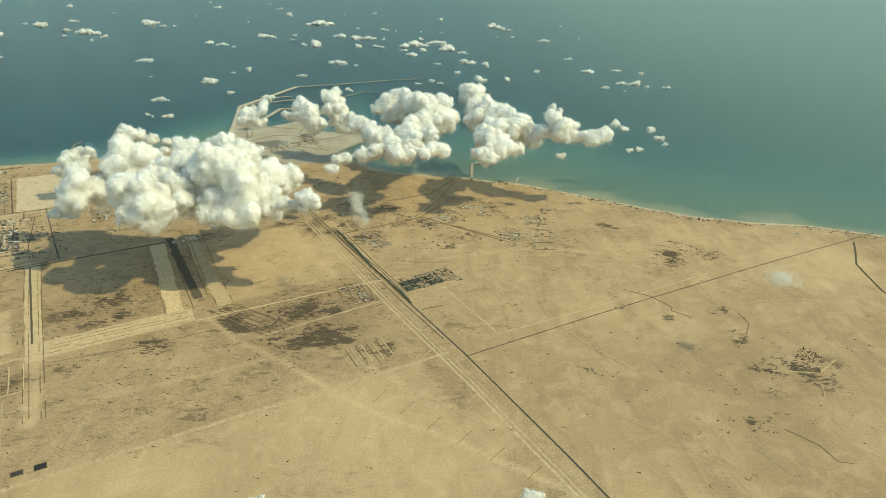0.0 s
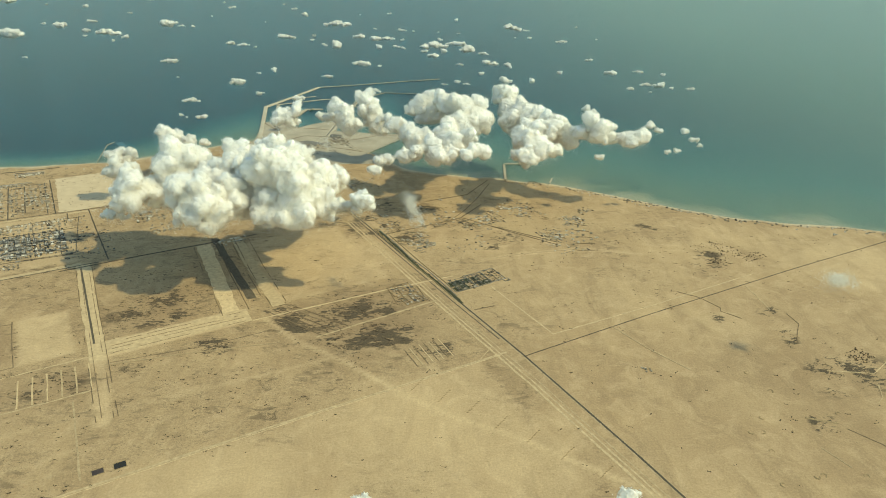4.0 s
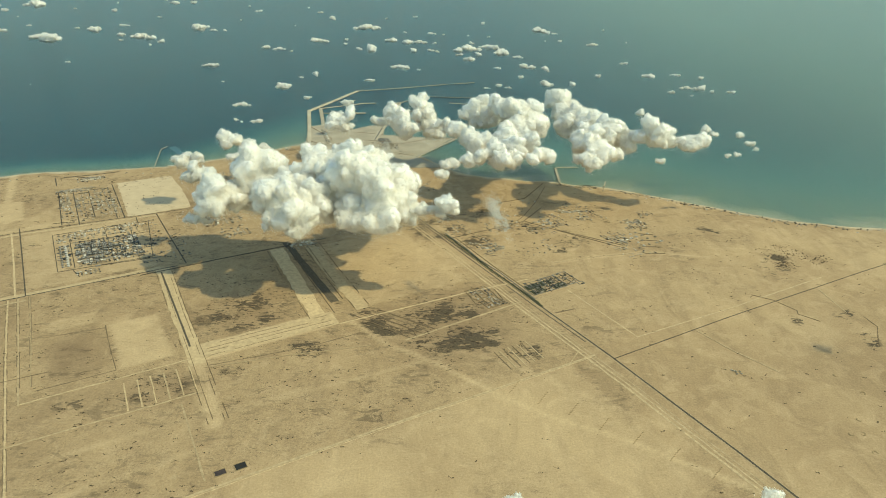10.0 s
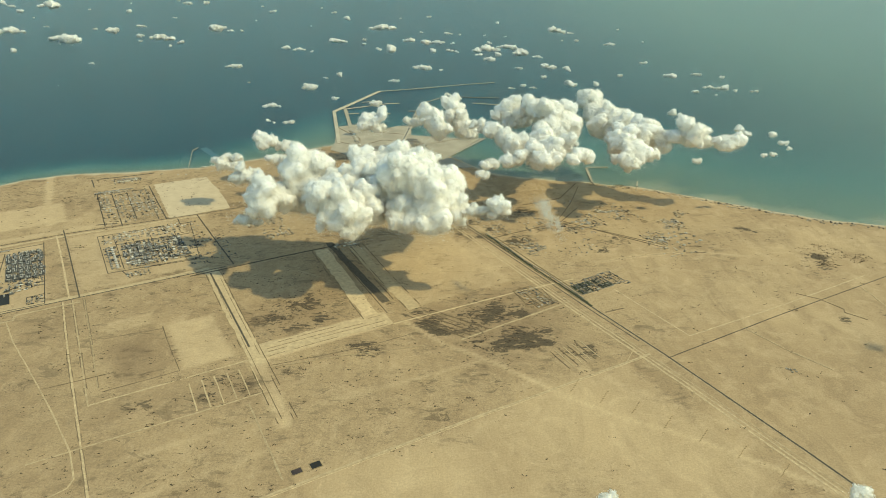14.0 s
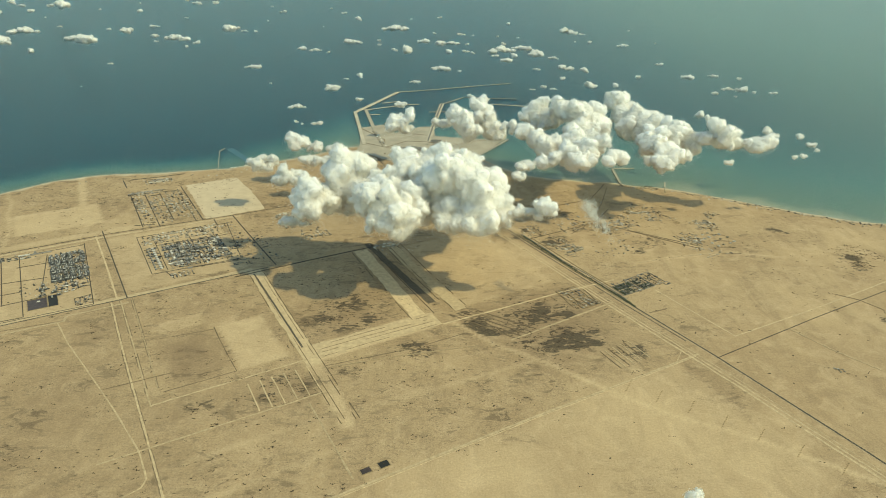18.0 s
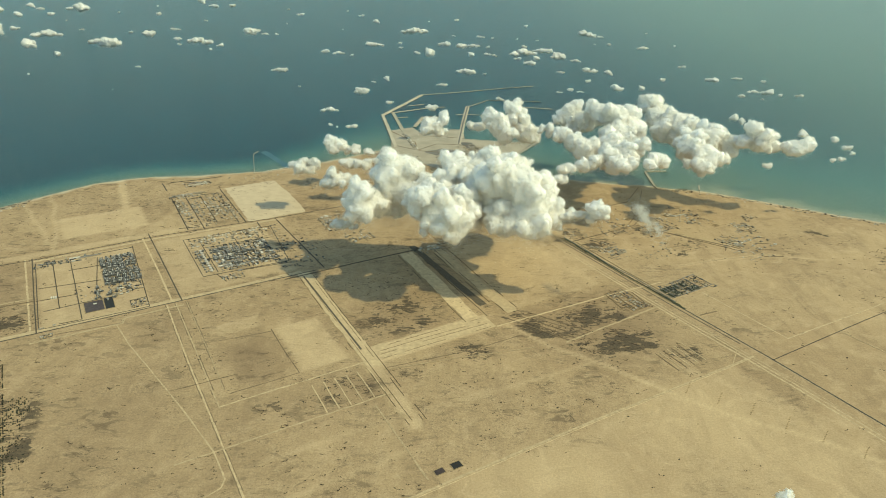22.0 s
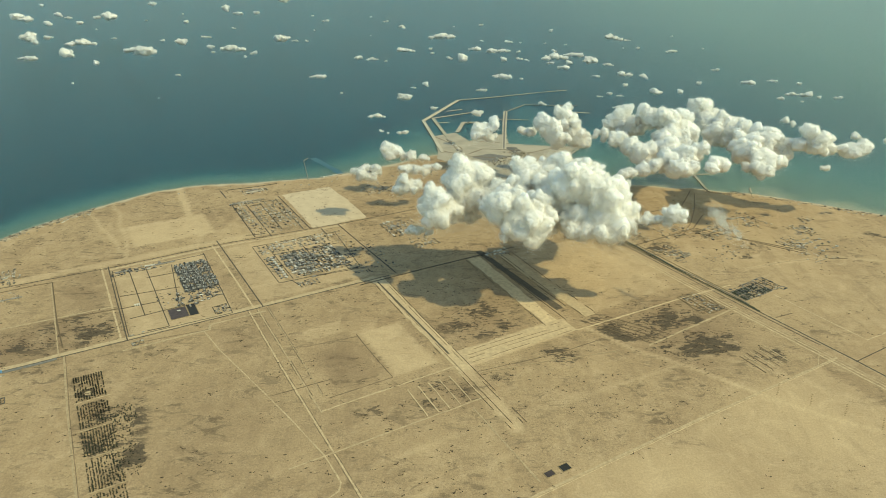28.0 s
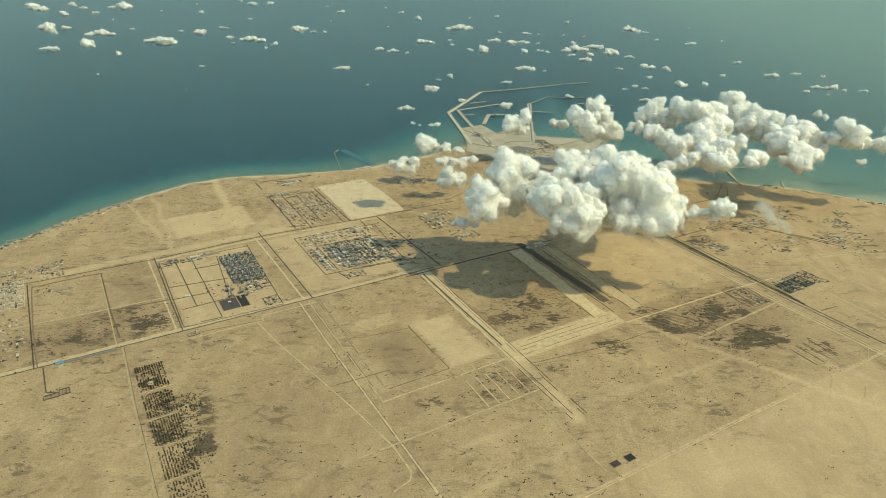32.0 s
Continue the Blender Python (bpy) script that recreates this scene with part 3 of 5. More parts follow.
def billow(me, size, depth, seed, base=None):
    """Cauliflower relief on the skin; a level underside."""
    n = len(me.vertices)
    co, no = np.empty(n * 3), np.empty(n * 3)
    me.vertices.foreach_get("co", co)
    me.vertices.foreach_get("normal", no)
    co, no = co.reshape(-1, 3), no.reshape(-1, 3)
    # the wind has bent the heads out of round
    co = co + np.stack([fbm(co, size * 1.9, 2, seed + k) for k in (41, 42, 43)], -1) * size * np.array([0.30, 0.30, 0.22])
    warp = np.stack([fbm(co, size * 1.5, 2, seed + k) for k in (31, 32, 33)], -1) * size * 0.3
    h, amp, sz = np.zeros(n), 1.0, size
    for o in range(5):
        h += amp * (np.sqrt(lattice((co + warp) / sz + 9.1 * o, seed + o) ** 2 + 0.004) * 1.9 - 0.55)
        sz, amp = sz / 2.1, amp * 0.62
    co = co + no * (h * depth)[:, None]
    if base is not None:
        low = co[:, 2] < base
        co[low, 2] = base + (co[low, 2] - base) * 0.25 + 0.8 * lattice(co[low] / 5.0, seed)
    me.vertices.foreach_set("co", co.ravel())
    me.polygons.foreach_set("use_smooth", [True] * len(me.polygons))
    me.update()


def puffs(lumps, seed, share=0.5, count=13, buds=6):
    """Lumps with heads budding from them and smaller heads on those, mostly upwards."""
    r = np.random.default_rng(seed)
    centres, radii = [], []
    for x, y, z, rad in lumps:
        centres.append((x, y, z))
        radii.append(rad * 0.82)
        for _ in range(count):
            d = r.normal(size=3)
            d /= np.linalg.norm(d)
            d[2] = d[2] * 0.75 + 0.08
            k = rad * share * r.uniform(0.45, 1.1)
            p = np.array((x, y, z)) + d * rad * r.uniform(0.55, 0.95)
            centres.append(p)
            radii.append(k)
            for _ in range(buds):
                e = r.normal(size=3) + d * 0.8
                e /= np.linalg.norm(e)
                centres.append(p + e * k * 0.9)
                radii.append(k * r.uniform(0.22, 0.5))
    return np.array(centres), np.array(radii)


def flakes(me, count, reach, size, seed, sag=0.0, spread=0.5):
    """Loose droplets round a cloud's skin: thousands of tiny flecks, thick at the skin and thinning outwards, so that its edge is soft and torn."""
    r = np.random.default_rng(seed)
    n = len(me.vertices)
    co, no = np.empty(n * 3), np.empty(n * 3)
    me.vertices.foreach_get("co", co)
    me.vertices.foreach_get("normal", no)
    co, no = co.reshape(-1, 3), no.reshape(-1, 3)
    pick = r.integers(0, n, count)
    p, d = co[pick] + r.normal(size=(count, 3)) * spread, no[pick]
    # cauliflower heads of several sizes stand out from the skin
    head, amp, sz = np.zeros(count), 1.0, reach * 3.2
    for o in range(4):
        head += amp * np.abs(lattice(p / sz + 5.7 * o, seed + o)) * 1.5
        sz, amp = sz / 2.0, amp * 0.6
    under = smoothstep(0.0, -0.7, d[:, 2])
    torn = smoothstep(0.1, 0.6, fbm(p, reach * 9, 3, seed + 3)) * 0.5 + under
    deep = np.where(r.random(count) < 0.12 + 0.5 * np.clip(torn, 0, 1), r.exponential(0.55, count) * (1 + sag * under), r.random(count) ** 0.6)
    p = p + d * (deep * head * reach)[:, None]
    # each fleck lies along the skin, a little askew
    d = d + 0.45 * r.normal(size=(count, 3))
    d /= np.linalg.norm(d, axis=1)[:, None]
    e1 = np.cross(d, r.normal(size=(count, 3)))
    e1 /= np.linalg.norm(e1, axis=1)[:, None] + 1e-9
    e2 = np.cross(d, e1)
    k = (size * r.uniform(0.6, 1.3, count))[:, None]
    v = np.stack([p + e1 * k, p - e1 * k * 0.5 + e2 * k * 0.87, p - e1 * k * 0.5 - e2 * k * 0.87], 1).reshape(-1, 3)
    out = bpy.data.meshes.new("fringe")
    out.vertices.add(count * 3)
    out.vertices.foreach_set("co", v.ravel())
    out.loops.add(count * 3)
    out.loops.foreach_set("vertex_index", np.arange(count * 3, dtype=np.int32))
    out.polygons.add(count)
    out.polygons.foreach_set("loop_start", np.arange(0, count * 3, 3, dtype=np.int32))
    out.update(calc_edges=True)
    out.materials.append(FLECK)
    return out


def make_cloud(lumps, seed, label, voxel, base, torn=1.0, group="", share=0.5, count=13, buds=6):
    if len(lumps) <= 2:
        # a lone head is a torn tuft
        r = np.random.default_rng(seed + 900)
        lumps = [(x + q * r.uniform(-0.9, 0.9), y + q * r.uniform(-0.7, 0.7), z + q * r.normal() * 0.22, q * r.uniform(0.34, 0.62)) for x, y, z, q in lumps for _ in range(8)]
        torn *= 1.5
    centres, radii = puffs(lumps, seed, share, count, buds)
    mean = sum(l[3] for l in lumps) / len(lumps)
    me = welded(centres, radii * 0.98, voxel, 26 if mean > 7 else 8)
    billow(me, mean * 0.5, mean * 0.095, seed, base)
    me.name = "cloud"
    me.materials.clear()
    me.materials.append(CLOUD)
    ob = tagged(new("cloud", me), label, "cloud", group)
    reach = min(mean * 0.07, 0.8) * torn
    size = 0.24 if mean > 5 else 0.32
    area = sum(f.area for f in me.polygons)
    thin = new("fringe", flakes(me, int(area * 7.5), reach, size, seed, 3.5, voxel * 0.5))
    thin.parent = ob
    tagged(thin, "loose torn droplets round the edge of the cloud", kind="stuff")
    return ob


BANK = "bright white cumulus cloud with a billowing top over the coast"
# x, y, height, radius of the heads
MAIN_FAR = [(-99, 683, 42, 8.2), (-83, 683, 39, 5.3), (-66, 683, 36, 4.1), (-123, 618, 43, 7.0), (-135, 618, 44, 4.3), (-87, 640, 38, 5.6), (-71, 640, 39, 6.1), (-56, 640, 41, 5.0)]
MAIN_WEST = [(-91, 520, 64, 6.4), (-96, 520, 72, 4.1), (-70, 480, 66, 8.5), (-71, 470, 58, 7.2), (-78, 475, 61, 4.2), (-62, 478, 59, 4.3), (-44, 510, 70, 13.5), (-35, 505, 61, 10.8), (-51, 500, 61, 7.1), (-46, 498, 47, 6.3), (-28, 512, 75, 6.3), (-39, 515, 80, 6.3), (-57, 512, 71, 5.4), (-38, 496, 62, 9), (-62, 490, 58, 9)]
MAIN_LOW = [(-90, 476, 44, 3.4), (-83, 476, 44, 3.9), (-76, 474, 43, 2.6)]
MAIN_FRONT = [(-22, 450, 74, 9.7), (-10, 440, 68, 10.4), (-16, 435, 62, 7.2), (-2, 436, 61, 8.8), (-4, 430, 55, 5.6), (-24, 432, 62, 4.0), (-26, 430, 56, 2.8), (5, 436, 66, 5.2), (-29, 455, 69, 5.7)]
MAIN_DOME = [(29, 466, 82, 13.4), (37, 460, 88, 9.1), (47, 466, 72, 16.9), (53, 450, 63, 14.9), (64, 452, 67, 10.4), (71, 448, 60, 7.5), (41, 446, 56, 9.9), (35, 440, 49, 4.1), (3, 505, 82, 7.6), (10, 500, 78, 8.9), (22, 505, 84, 6.7), (34, 500, 86, 7.5), (50, 490, 86, 7.9), (32, 458, 59, 11.4), (19, 480, 56, 10.5), (22, 482, 72, 11.3)]
MAIN_DOME += [(44, 502, 57, 16.4), (63, 515, 49, 15.0), (5, 500, 65, 9.0), (12, 455, 53, 5.9), (-15, 482, 64, 11), (-5, 492, 68, 12), (-28, 476, 62, 8), (-22, 500, 60, 12), (5, 470, 62, 14), (10, 450, 65, 7.0), (7, 456, 74, 5.8)]
MAIN_TAIL = [(80, 440, 65, 4.9), (89, 438, 67, 4.1), (98, 433, 72, 5.6), (104, 433, 68, 4.0), (96, 435, 64, 3.7)]
BANK_WEST = [(6, 757, 44, 11.0), (13, 757, 50, 7.8), (65, 715, 64, 7.4), (73, 706, 58, 9.8), (81, 700, 50, 8.5), (97, 742, 67, 8.3), (102, 738, 57, 10.8), (109, 730, 46, 10.8), (113, 725, 38, 7.6), (54, 730, 50, 5.7)]
BANK_MID = [(164, 737, 70, 7.6), (154, 735, 61, 10.2), (172, 725, 57, 12.7), (163, 725, 50, 8.9), (185, 700, 73, 11.0), (202, 690, 73, 12.1), (212, 680, 63, 13.8), (194, 670, 59, 14.8), (179, 640, 54, 16.6), (189, 600, 61, 13.5), (195, 566, 64, 9.7), (159, 590, 56, 12.2), (146, 625, 56, 11.1), (128, 650, 63, 7.4), (115, 665, 64, 5.8), (138, 640, 60, 9.0), (136, 585, 55, 7.9), (171, 570, 57, 8.8), (113, 575, 54, 5.7), (107, 560, 49, 4.6)]
BANK_EAST = [(244, 730, 77, 8.9), (255, 730, 80, 6.4), (252, 715, 66, 12.6), (263, 700, 63, 13.0), (269, 680, 57, 14.0), (250, 690, 57, 11.0), (270, 640, 60, 13.2), (253, 625, 56, 14.1), (259, 600, 57, 10.9), (246, 570, 57, 6.3), (286, 645, 64, 10.4), (297, 635, 56, 9.2), (240, 580, 56, 6.9), (275, 600, 55, 5.5)]
BANK_TAIL = [(317, 620, 74, 8.4), (311, 622, 79, 5.6), (320, 612, 68, 9.4), (305, 620, 66, 6.7), (334, 612, 63, 5.6), (330, 614, 73, 5.0), (349, 598, 65, 7.1), (359, 598, 68, 6.6), (340, 600, 68, 4.4), (387, 650, 65, 4.1), (396, 650, 59, 3.0), (426, 650, 58, 3.6), (428, 632, 55, 3.5), (435, 632, 49, 2.9), (380, 585, 58, 2.7), (389, 585, 59, 2.4), (315, 585, 53, 3.0), (330, 690, 72, 4.3), (340, 690, 68, 3.7)]
for seed, (lumps, label, voxel, base, torn) in enumerate(((MAIN_FAR, "thin white cumulus heads drifting along the shore", 0.8, 30, 1.6),
                                                       (MAIN_WEST, "white cumulus cloud with ragged heads beside a larger one", 0.85, 44, 1.3),
                                                       (MAIN_LOW, "small thin cloud low beside a large cumulus", 0.6, 36, 1.6),
                                                       (MAIN_FRONT, "bright white cumulus head in front of a larger cloud", 0.8, 50, 1.1),
                                                       (MAIN_DOME, "tall towering white cumulus cloud casting a dark shadow", 0.9, 52, 1.0),
                                                       (MAIN_TAIL, "ragged white cumulus tail beside a towering cloud", 0.75, 58, 1.4),
                                                       (BANK_WEST, BANK, 0.95, 36, 1.2),
                                                       (BANK_MID, BANK, 0.95, 48, 1.1),
                                                       (BANK_EAST, BANK, 0.95, 48, 1.1),
                                                       (BANK_TAIL, "ragged white cumulus cloud ending a bank over the sea", 0.8, 50, 1.4))):
    for i, group in enumerate(clusters([(x, y, z, q * ((1.5 if 0 < seed < 5 else 1.34) if q > 5 else 1.2)) for x, y, z, q in lumps])):
        make_cloud(group, 1 + seed + 20 * i, label, voxel, base, torn, "", 0.46, 11, 4)

# small fair-weather clouds over the open sea: eight shapes, each used many times
kinds = []
for i in range(8):
    r = np.random.default_rng(100 + i)
    n = 7 + i % 5
    lumps = [(0.92 * (k - (n - 1) / 2) * 2 / n + r.normal() * 0.07, r.normal() * 0.2, 0.06 + r.uniform(0, 0.26) * (1.0 - abs(2 * k / (n - 1) - 1)), r.uniform(0.12, 0.29) * (1.15 - 0.5 * abs(2 * k / (n - 1) - 1))) for k in range(n)]
    ob = make_cloud([(x * 20, y * 20, z * 20, q * 20) for x, y, z, q in lumps], 200 + i, "small white fair-weather cumulus cloud over the sea", 0.55, -1.2, 1.3, "small clouds over the sea", 0.46, 10, 4)
    kinds.append(ob)
# x, y, half width
FAR_A = [(-884, 1707, 17), (-929, 1877, 17), (-883, 1834, 11), (-818, 1727, 11), (-790, 1502, 11), (-697, 1417, 20), (-677, 1284, 25), (-593, 1209, 14), (-810, 1833, 14), (-770, 1814, 35), (-547, 1319, 29), (-504, 1435, 17), (-556, 1469, 6), (-661, 1499, 5), (-573, 1749, 14), (-632, 1938, 7), (-682, 1791, 6), (-745, 1633, 4), (-481, 1517, 9), (-437, 1382, 10), (-422, 1329, 5), (-391, 1358, 19), (-339, 1309, 12), (-357, 1277, 8), (-451, 1659, 6), (-547, 2038, 24), (-489, 1947, 15), (-446, 1954, 12), (-317, 1492, 20), (-288, 1471, 6)]
FAR_B = [(-267, 1465, 7), (-263, 1632, 6), (-242, 1794, 11), (-289, 1911, 6), (-207, 1091, 11), (-167, 977, 3), (-151, 1261, 9), (-127, 1251, 8), (-99, 1229, 6), (-131, 1553, 4), (-92, 1791, 9), (-61, 1675, 13), (-66, 1343, 15), (-12, 1368, 6), (-12, 1321, 5), (26, 1526, 21), (70, 1701, 5), (32, 1249, 26), (12, 1260, 8), (-45, 1028, 9), (-62, 1011, 4), (-82, 933, 14), (-41, 884, 6), (-118, 841, 8), (-114, 772, 5), (-105, 765, 4), (-83, 763, 8), (76, 1354, 15), (39, 991, 7), (14, 849, 11)]
FAR_C = [(-135, 1895, 4), (-431, 1112, 4), (-414, 951, 2), (-565, 1049, 5), (142, 1731, 8), (104, 1475, 5), (159, 1464, 8), (185, 1451, 4), (105, 1342, 13), (129, 1344, 11), (160, 1333, 7), (108, 1242, 15), (140, 1250, 8), (154, 1239, 6), (87, 1085, 14), (73, 1085, 5), (113, 1077, 4), (210, 1260, 19), (225, 1338, 9), (221, 1209, 14), (195, 1207, 8), (205, 1159, 14), (259, 1288, 16), (274, 1258, 10), (267, 1217, 16), (293, 1196, 7), (237, 1440, 5), (296, 1636, 11), (277, 1428, 4), (397, 1493, 22)]
FAR_D = [(427, 1488, 6), (385, 1385, 3), (415, 1387, 6), (471, 1342, 9), (558, 1551, 5), (549, 1376, 5), (283, 1094, 15), (315, 1081, 11), (242, 1092, 6), (265, 1018, 7), (223, 966, 6), (234, 951, 4), (285, 960, 16), (330, 973, 12), (471, 1142, 8), (471, 1030, 13), (522, 1049, 7), (554, 1028, 6), (464, 925, 6), (498, 955, 7), (519, 937, 15), (530, 933, 7), (557, 927, 7), (107, 900, 7), (202, 947, 4), (390, 1035, 7), (488, 911, 3), (210, 883, 6), (-1170, 2063, 20), (-1073, 2112, 16)]
FAR_E = [(-983, 1776, 33), (-809, 1445, 31), (-717, 1251, 15), (-780, 2155, 17), (-412, 2311, 20), (-60, 2450, 20)]
for i, (x, y, half) in enumerate(FAR_A + FAR_B + FAR_C + FAR_D + FAR_E):
    k = half / 20.0 * 1.4
    kind_ob = kinds[(i * 5 + 3) % 8]
    m = pose(x, y, 40.0, 0, 0, float(rng.uniform(-25, 25)) + (180 if i % 3 == 0 else 0))
    one = copy_thing(kind_ob, m)
    one.scale = (k * 1.1, k * 1.1, k * 0.85)
for ob in kinds:
    for o in (*ob.children, ob):
        bpy.data.objects.remove(o)

make_cloud([(102, 183, 53, 2.6), (104.5, 184, 53, 1.8), (99.5, 182, 53, 1.9)], 61, "small white puff of cumulus cloud low over the desert", 0.5, 49, 1.3)
make_cloud([(203, 180, 52, 3.0), (206, 181, 52, 2.1), (200, 179, 52, 2.1)], 62, "small white puff of cumulus cloud low over the desert", 0.5, 48, 1.3)
# thin drifting shreds: nothing but loose droplets, through which the ground shows
for start, end, wide, count, seed in (((131, 442, 72), (138, 402, 60), 2.6, 34000, 1), ((386, 341, 55), (396, 334, 55), 3.2, 20000, 3), ((55, 640, 48), (66, 640, 48), 3.5, 7000, 7), ((-78, 476, 45), (-98, 480, 44), 3.0, 7000, 8)):
    r = np.random.default_rng(300 + seed)
    t = r.beta(1.3, 1.7, count)
    p = np.array(start) + t[:, None] * (np.array(end) - np.array(start)) + r.normal(size=(count, 3)) * (wide * (1.1 - 0.5 * t))[:, None]
    p = p[fbm(p, 5.0, 4, 60 + seed) > -0.1]
    core = mesh_from("cloud_shred", p, [], FLECK)
    loose = flakes(core, len(p), 0.3, 0.12, 90 + seed, 0.0, 0.3)
    bpy.data.meshes.remove(core)
    loose.name = "cloud_shred"
    tagged(new("cloud_shred", loose), "thin drifting shred of grey-white cloud above the desert", "cloud")


# ---- parts ----
def part(name, data, parent, label="", m=None):
    ob = new(name, data)
    ob.parent = parent
    if m is not None:
        ob.matrix_basis = m
    return tagged(ob, label)


def box(name, x0, x1, y0, y1, z0, z1, material, bevel=0.0):
    bm = bmesh.new()
    bmesh.ops.create_cube(bm, size=1.0, matrix=Matrix.Translation(((x0 + x1) / 2, (y0 + y1) / 2, (z0 + z1) / 2)) @ Matrix.Diagonal((x1 - x0, y1 - y0, z1 - z0, 1)))
    if bevel:
        bmesh.ops.bevel(bm, geom=bm.edges[:], offset=bevel, segments=1, affect="EDGES")
    me = bpy.data.meshes.new(name)
    bm.to_mesh(me)
    bm.free()
    me.materials.append(material)
    return me


def tube(name, r0, r1, z0, z1, material, n=16, lie=False, at=(0, 0, 0)):
    bm = bmesh.new()
    bmesh.ops.create_cone(bm, cap_ends=True, segments=n, radius1=r0, radius2=r1, depth=z1 - z0, matrix=Matrix.Translation((0, 0, (z0 + z1) / 2)))
    if lie:
        bmesh.ops.rotate(bm, verts=bm.verts, matrix=Matrix.Rotation(radians(90), 3, "Y"))
    bmesh.ops.translate(bm, verts=bm.verts, vec=at)
    me = bpy.data.meshes.new(name)
    bm.to_mesh(me)
    bm.free()
    me.materials.append(material)
    return me


def parapet(name, w, d, h, rim, wall, material):
    """Walls of a flat-roofed house, standing up round its roof."""
    v, f = [], []
    for inset, z in ((0, 0), (0, h), (wall, h), (wall, h - rim)):
        v += [(-w + inset, -d + inset, z), (w - inset, -d + inset, z), (w - inset, d - inset, z), (-w + inset, d - inset, z)]
    for ring in range(3):
        for i in range(4):
            a, b = ring * 4 + i, ring * 4 + (i + 1) % 4
            f.append((a, b, b + 4, a + 4))
    return mesh_from(name, v, f, material)


def house_kind(name, label, category, w, d, h, wall_mat, roof_mat, group, stair=False):
    """A flat-roofed block with parapet, windows and a door."""
    ob = tagged(new(name), label, category, group)
    part("wall", parapet("wall", w / 2, d / 2, h, 0.12, 0.06, wall_mat), ob)
    part("roof", box("roof", -w / 2 + 0.06, w / 2 - 0.06, -d / 2 + 0.06, d / 2 - 0.06, h - 0.2, h - 0.12, roof_mat), ob)
    pane = box("window", -0.07, 0.07, -0.02, 0.02, -0.06, 0.06, DARK)
    part("window", pane, ob, "", pose(-0.3 * w, -d / 2, h * 0.55))
    part("door", box("door", -0.07, 0.07, -0.02, 0.02, 0, 0.15, DARK), ob, "", pose(w / 2 - 0.25, -d / 2, 0))
    if stair:
        part("stair_head", box("stair_head", -w / 2 + 0.1, -w / 2 + 0.45, d / 2 - 0.5, d / 2 - 0.1, h - 0.12, h + 0.18, wall_mat), ob)
    return ob


def shed_kind(name, label, w, d, h, wall_mat, roof_mat, group):
    """A long shed with a low-pitched roof."""
    ob = tagged(new(name), label, "shed", group)
    part("wall", box("wall", -w / 2, w / 2, -d / 2, d / 2, 0, h, wall_mat), ob)
    e, r = 0.08, h + d * 0.16
    v = [(-w / 2 - e, -d / 2 - e, h), (w / 2 + e, -d / 2 - e, h), (w / 2 + e, d / 2 + e, h), (-w / 2 - e, d / 2 + e, h), (-w / 2 - e, 0, r), (w / 2 + e, 0, r)]
    part("roof", mesh_from("roof", v, [(0, 1, 5, 4), (2, 3, 4, 5), (1, 2, 5), (3, 0, 4), (3, 2, 1, 0)], roof_mat), ob)
    part("door", box("door", -0.16, 0.16, -0.02, 0.02, 0, h * 0.7, DARK), ob, "", pose(w / 4, -d / 2, 0))
    return ob


def tank_kind(name, label, r, h, material, group):
    ob = tagged(new(name), label, "tank", group)
    part("shell", tube("shell", r, r, 0, h, material, 20), ob)
    part("roof", tube("roof", r * 1.02, r * 0.1, h, h + r * 0.22, material, 20), ob)
    part("ladder", box("ladder", r, r + 0.06, -0.08, 0.08, 0, h + 0.1, STEEL), ob)
    part("base_ring", tube("base_ring", r * 1.12, r * 1.1, 0, 0.08, BERM, 20), ob)
    return ob


def unit_kind(seed, group):
    """An open steel process structure with decks, drums, towers and a pipe rack."""
    r = random.Random(seed)
    ob = tagged(new("process_unit"), "dark steel process structure with decks, vessels and pipes", "plant unit", group)
    w, d = r.uniform(2.2, 3.2), r.uniform(1.4, 2.2)
    h = r.uniform(0.9, 1.8)
    part("foundation", box("foundation", -w / 2 - 0.2, w / 2 + 0.2, -d / 2 - 0.2, d / 2 + 0.2, 0, 0.06, ROOF), ob)
    for i in range(2):
        part("deck", box("deck", -w / 2, w / 2, -d / 2, d / 2, h * (0.45 + 0.5 * i), h * (0.45 + 0.5 * i) + 0.06, STEEL), ob)
    post = box("post", -0.05, 0.05, -0.05, 0.05, 0, h + 0.25, STEEL)
    for x in (-1, 1):
        for y in (-1, 1):
            part("post", post, ob, "", pose(x * w / 2.1, y * d / 2.1, 0))
    for i in range(r.randint(1, 3)):
        q = r.uniform(0.14, 0.24)
        part("tower", tube("tower", q, q * 0.9, 0, h + r.uniform(0.6, 2.4), CLADDING if i else TANK, 10), ob, "tall cylindrical process column", pose(r.uniform(-w / 2.6, w / 2.6), r.uniform(-d / 2.6, d / 2.6), 0))
    for i in range(2):
        part("drum", tube("drum", 0.2, 0.2, -0.55, 0.55, TANK, 10, True), ob, "horizontal pale vessel", pose(r.uniform(-0.5, 0.5), (i - 0.5) * d * 0.5, h * 0.95 + 0.26))
    for i in range(2):
        part("pipe", box("pipe", -w * 0.8, w * 0.8, -0.04, 0.04, 0, 0.08, CLADDING), ob, "", pose(0.3, -d / 2 - 0.25 - 0.14 * i, 0.42))
    return ob


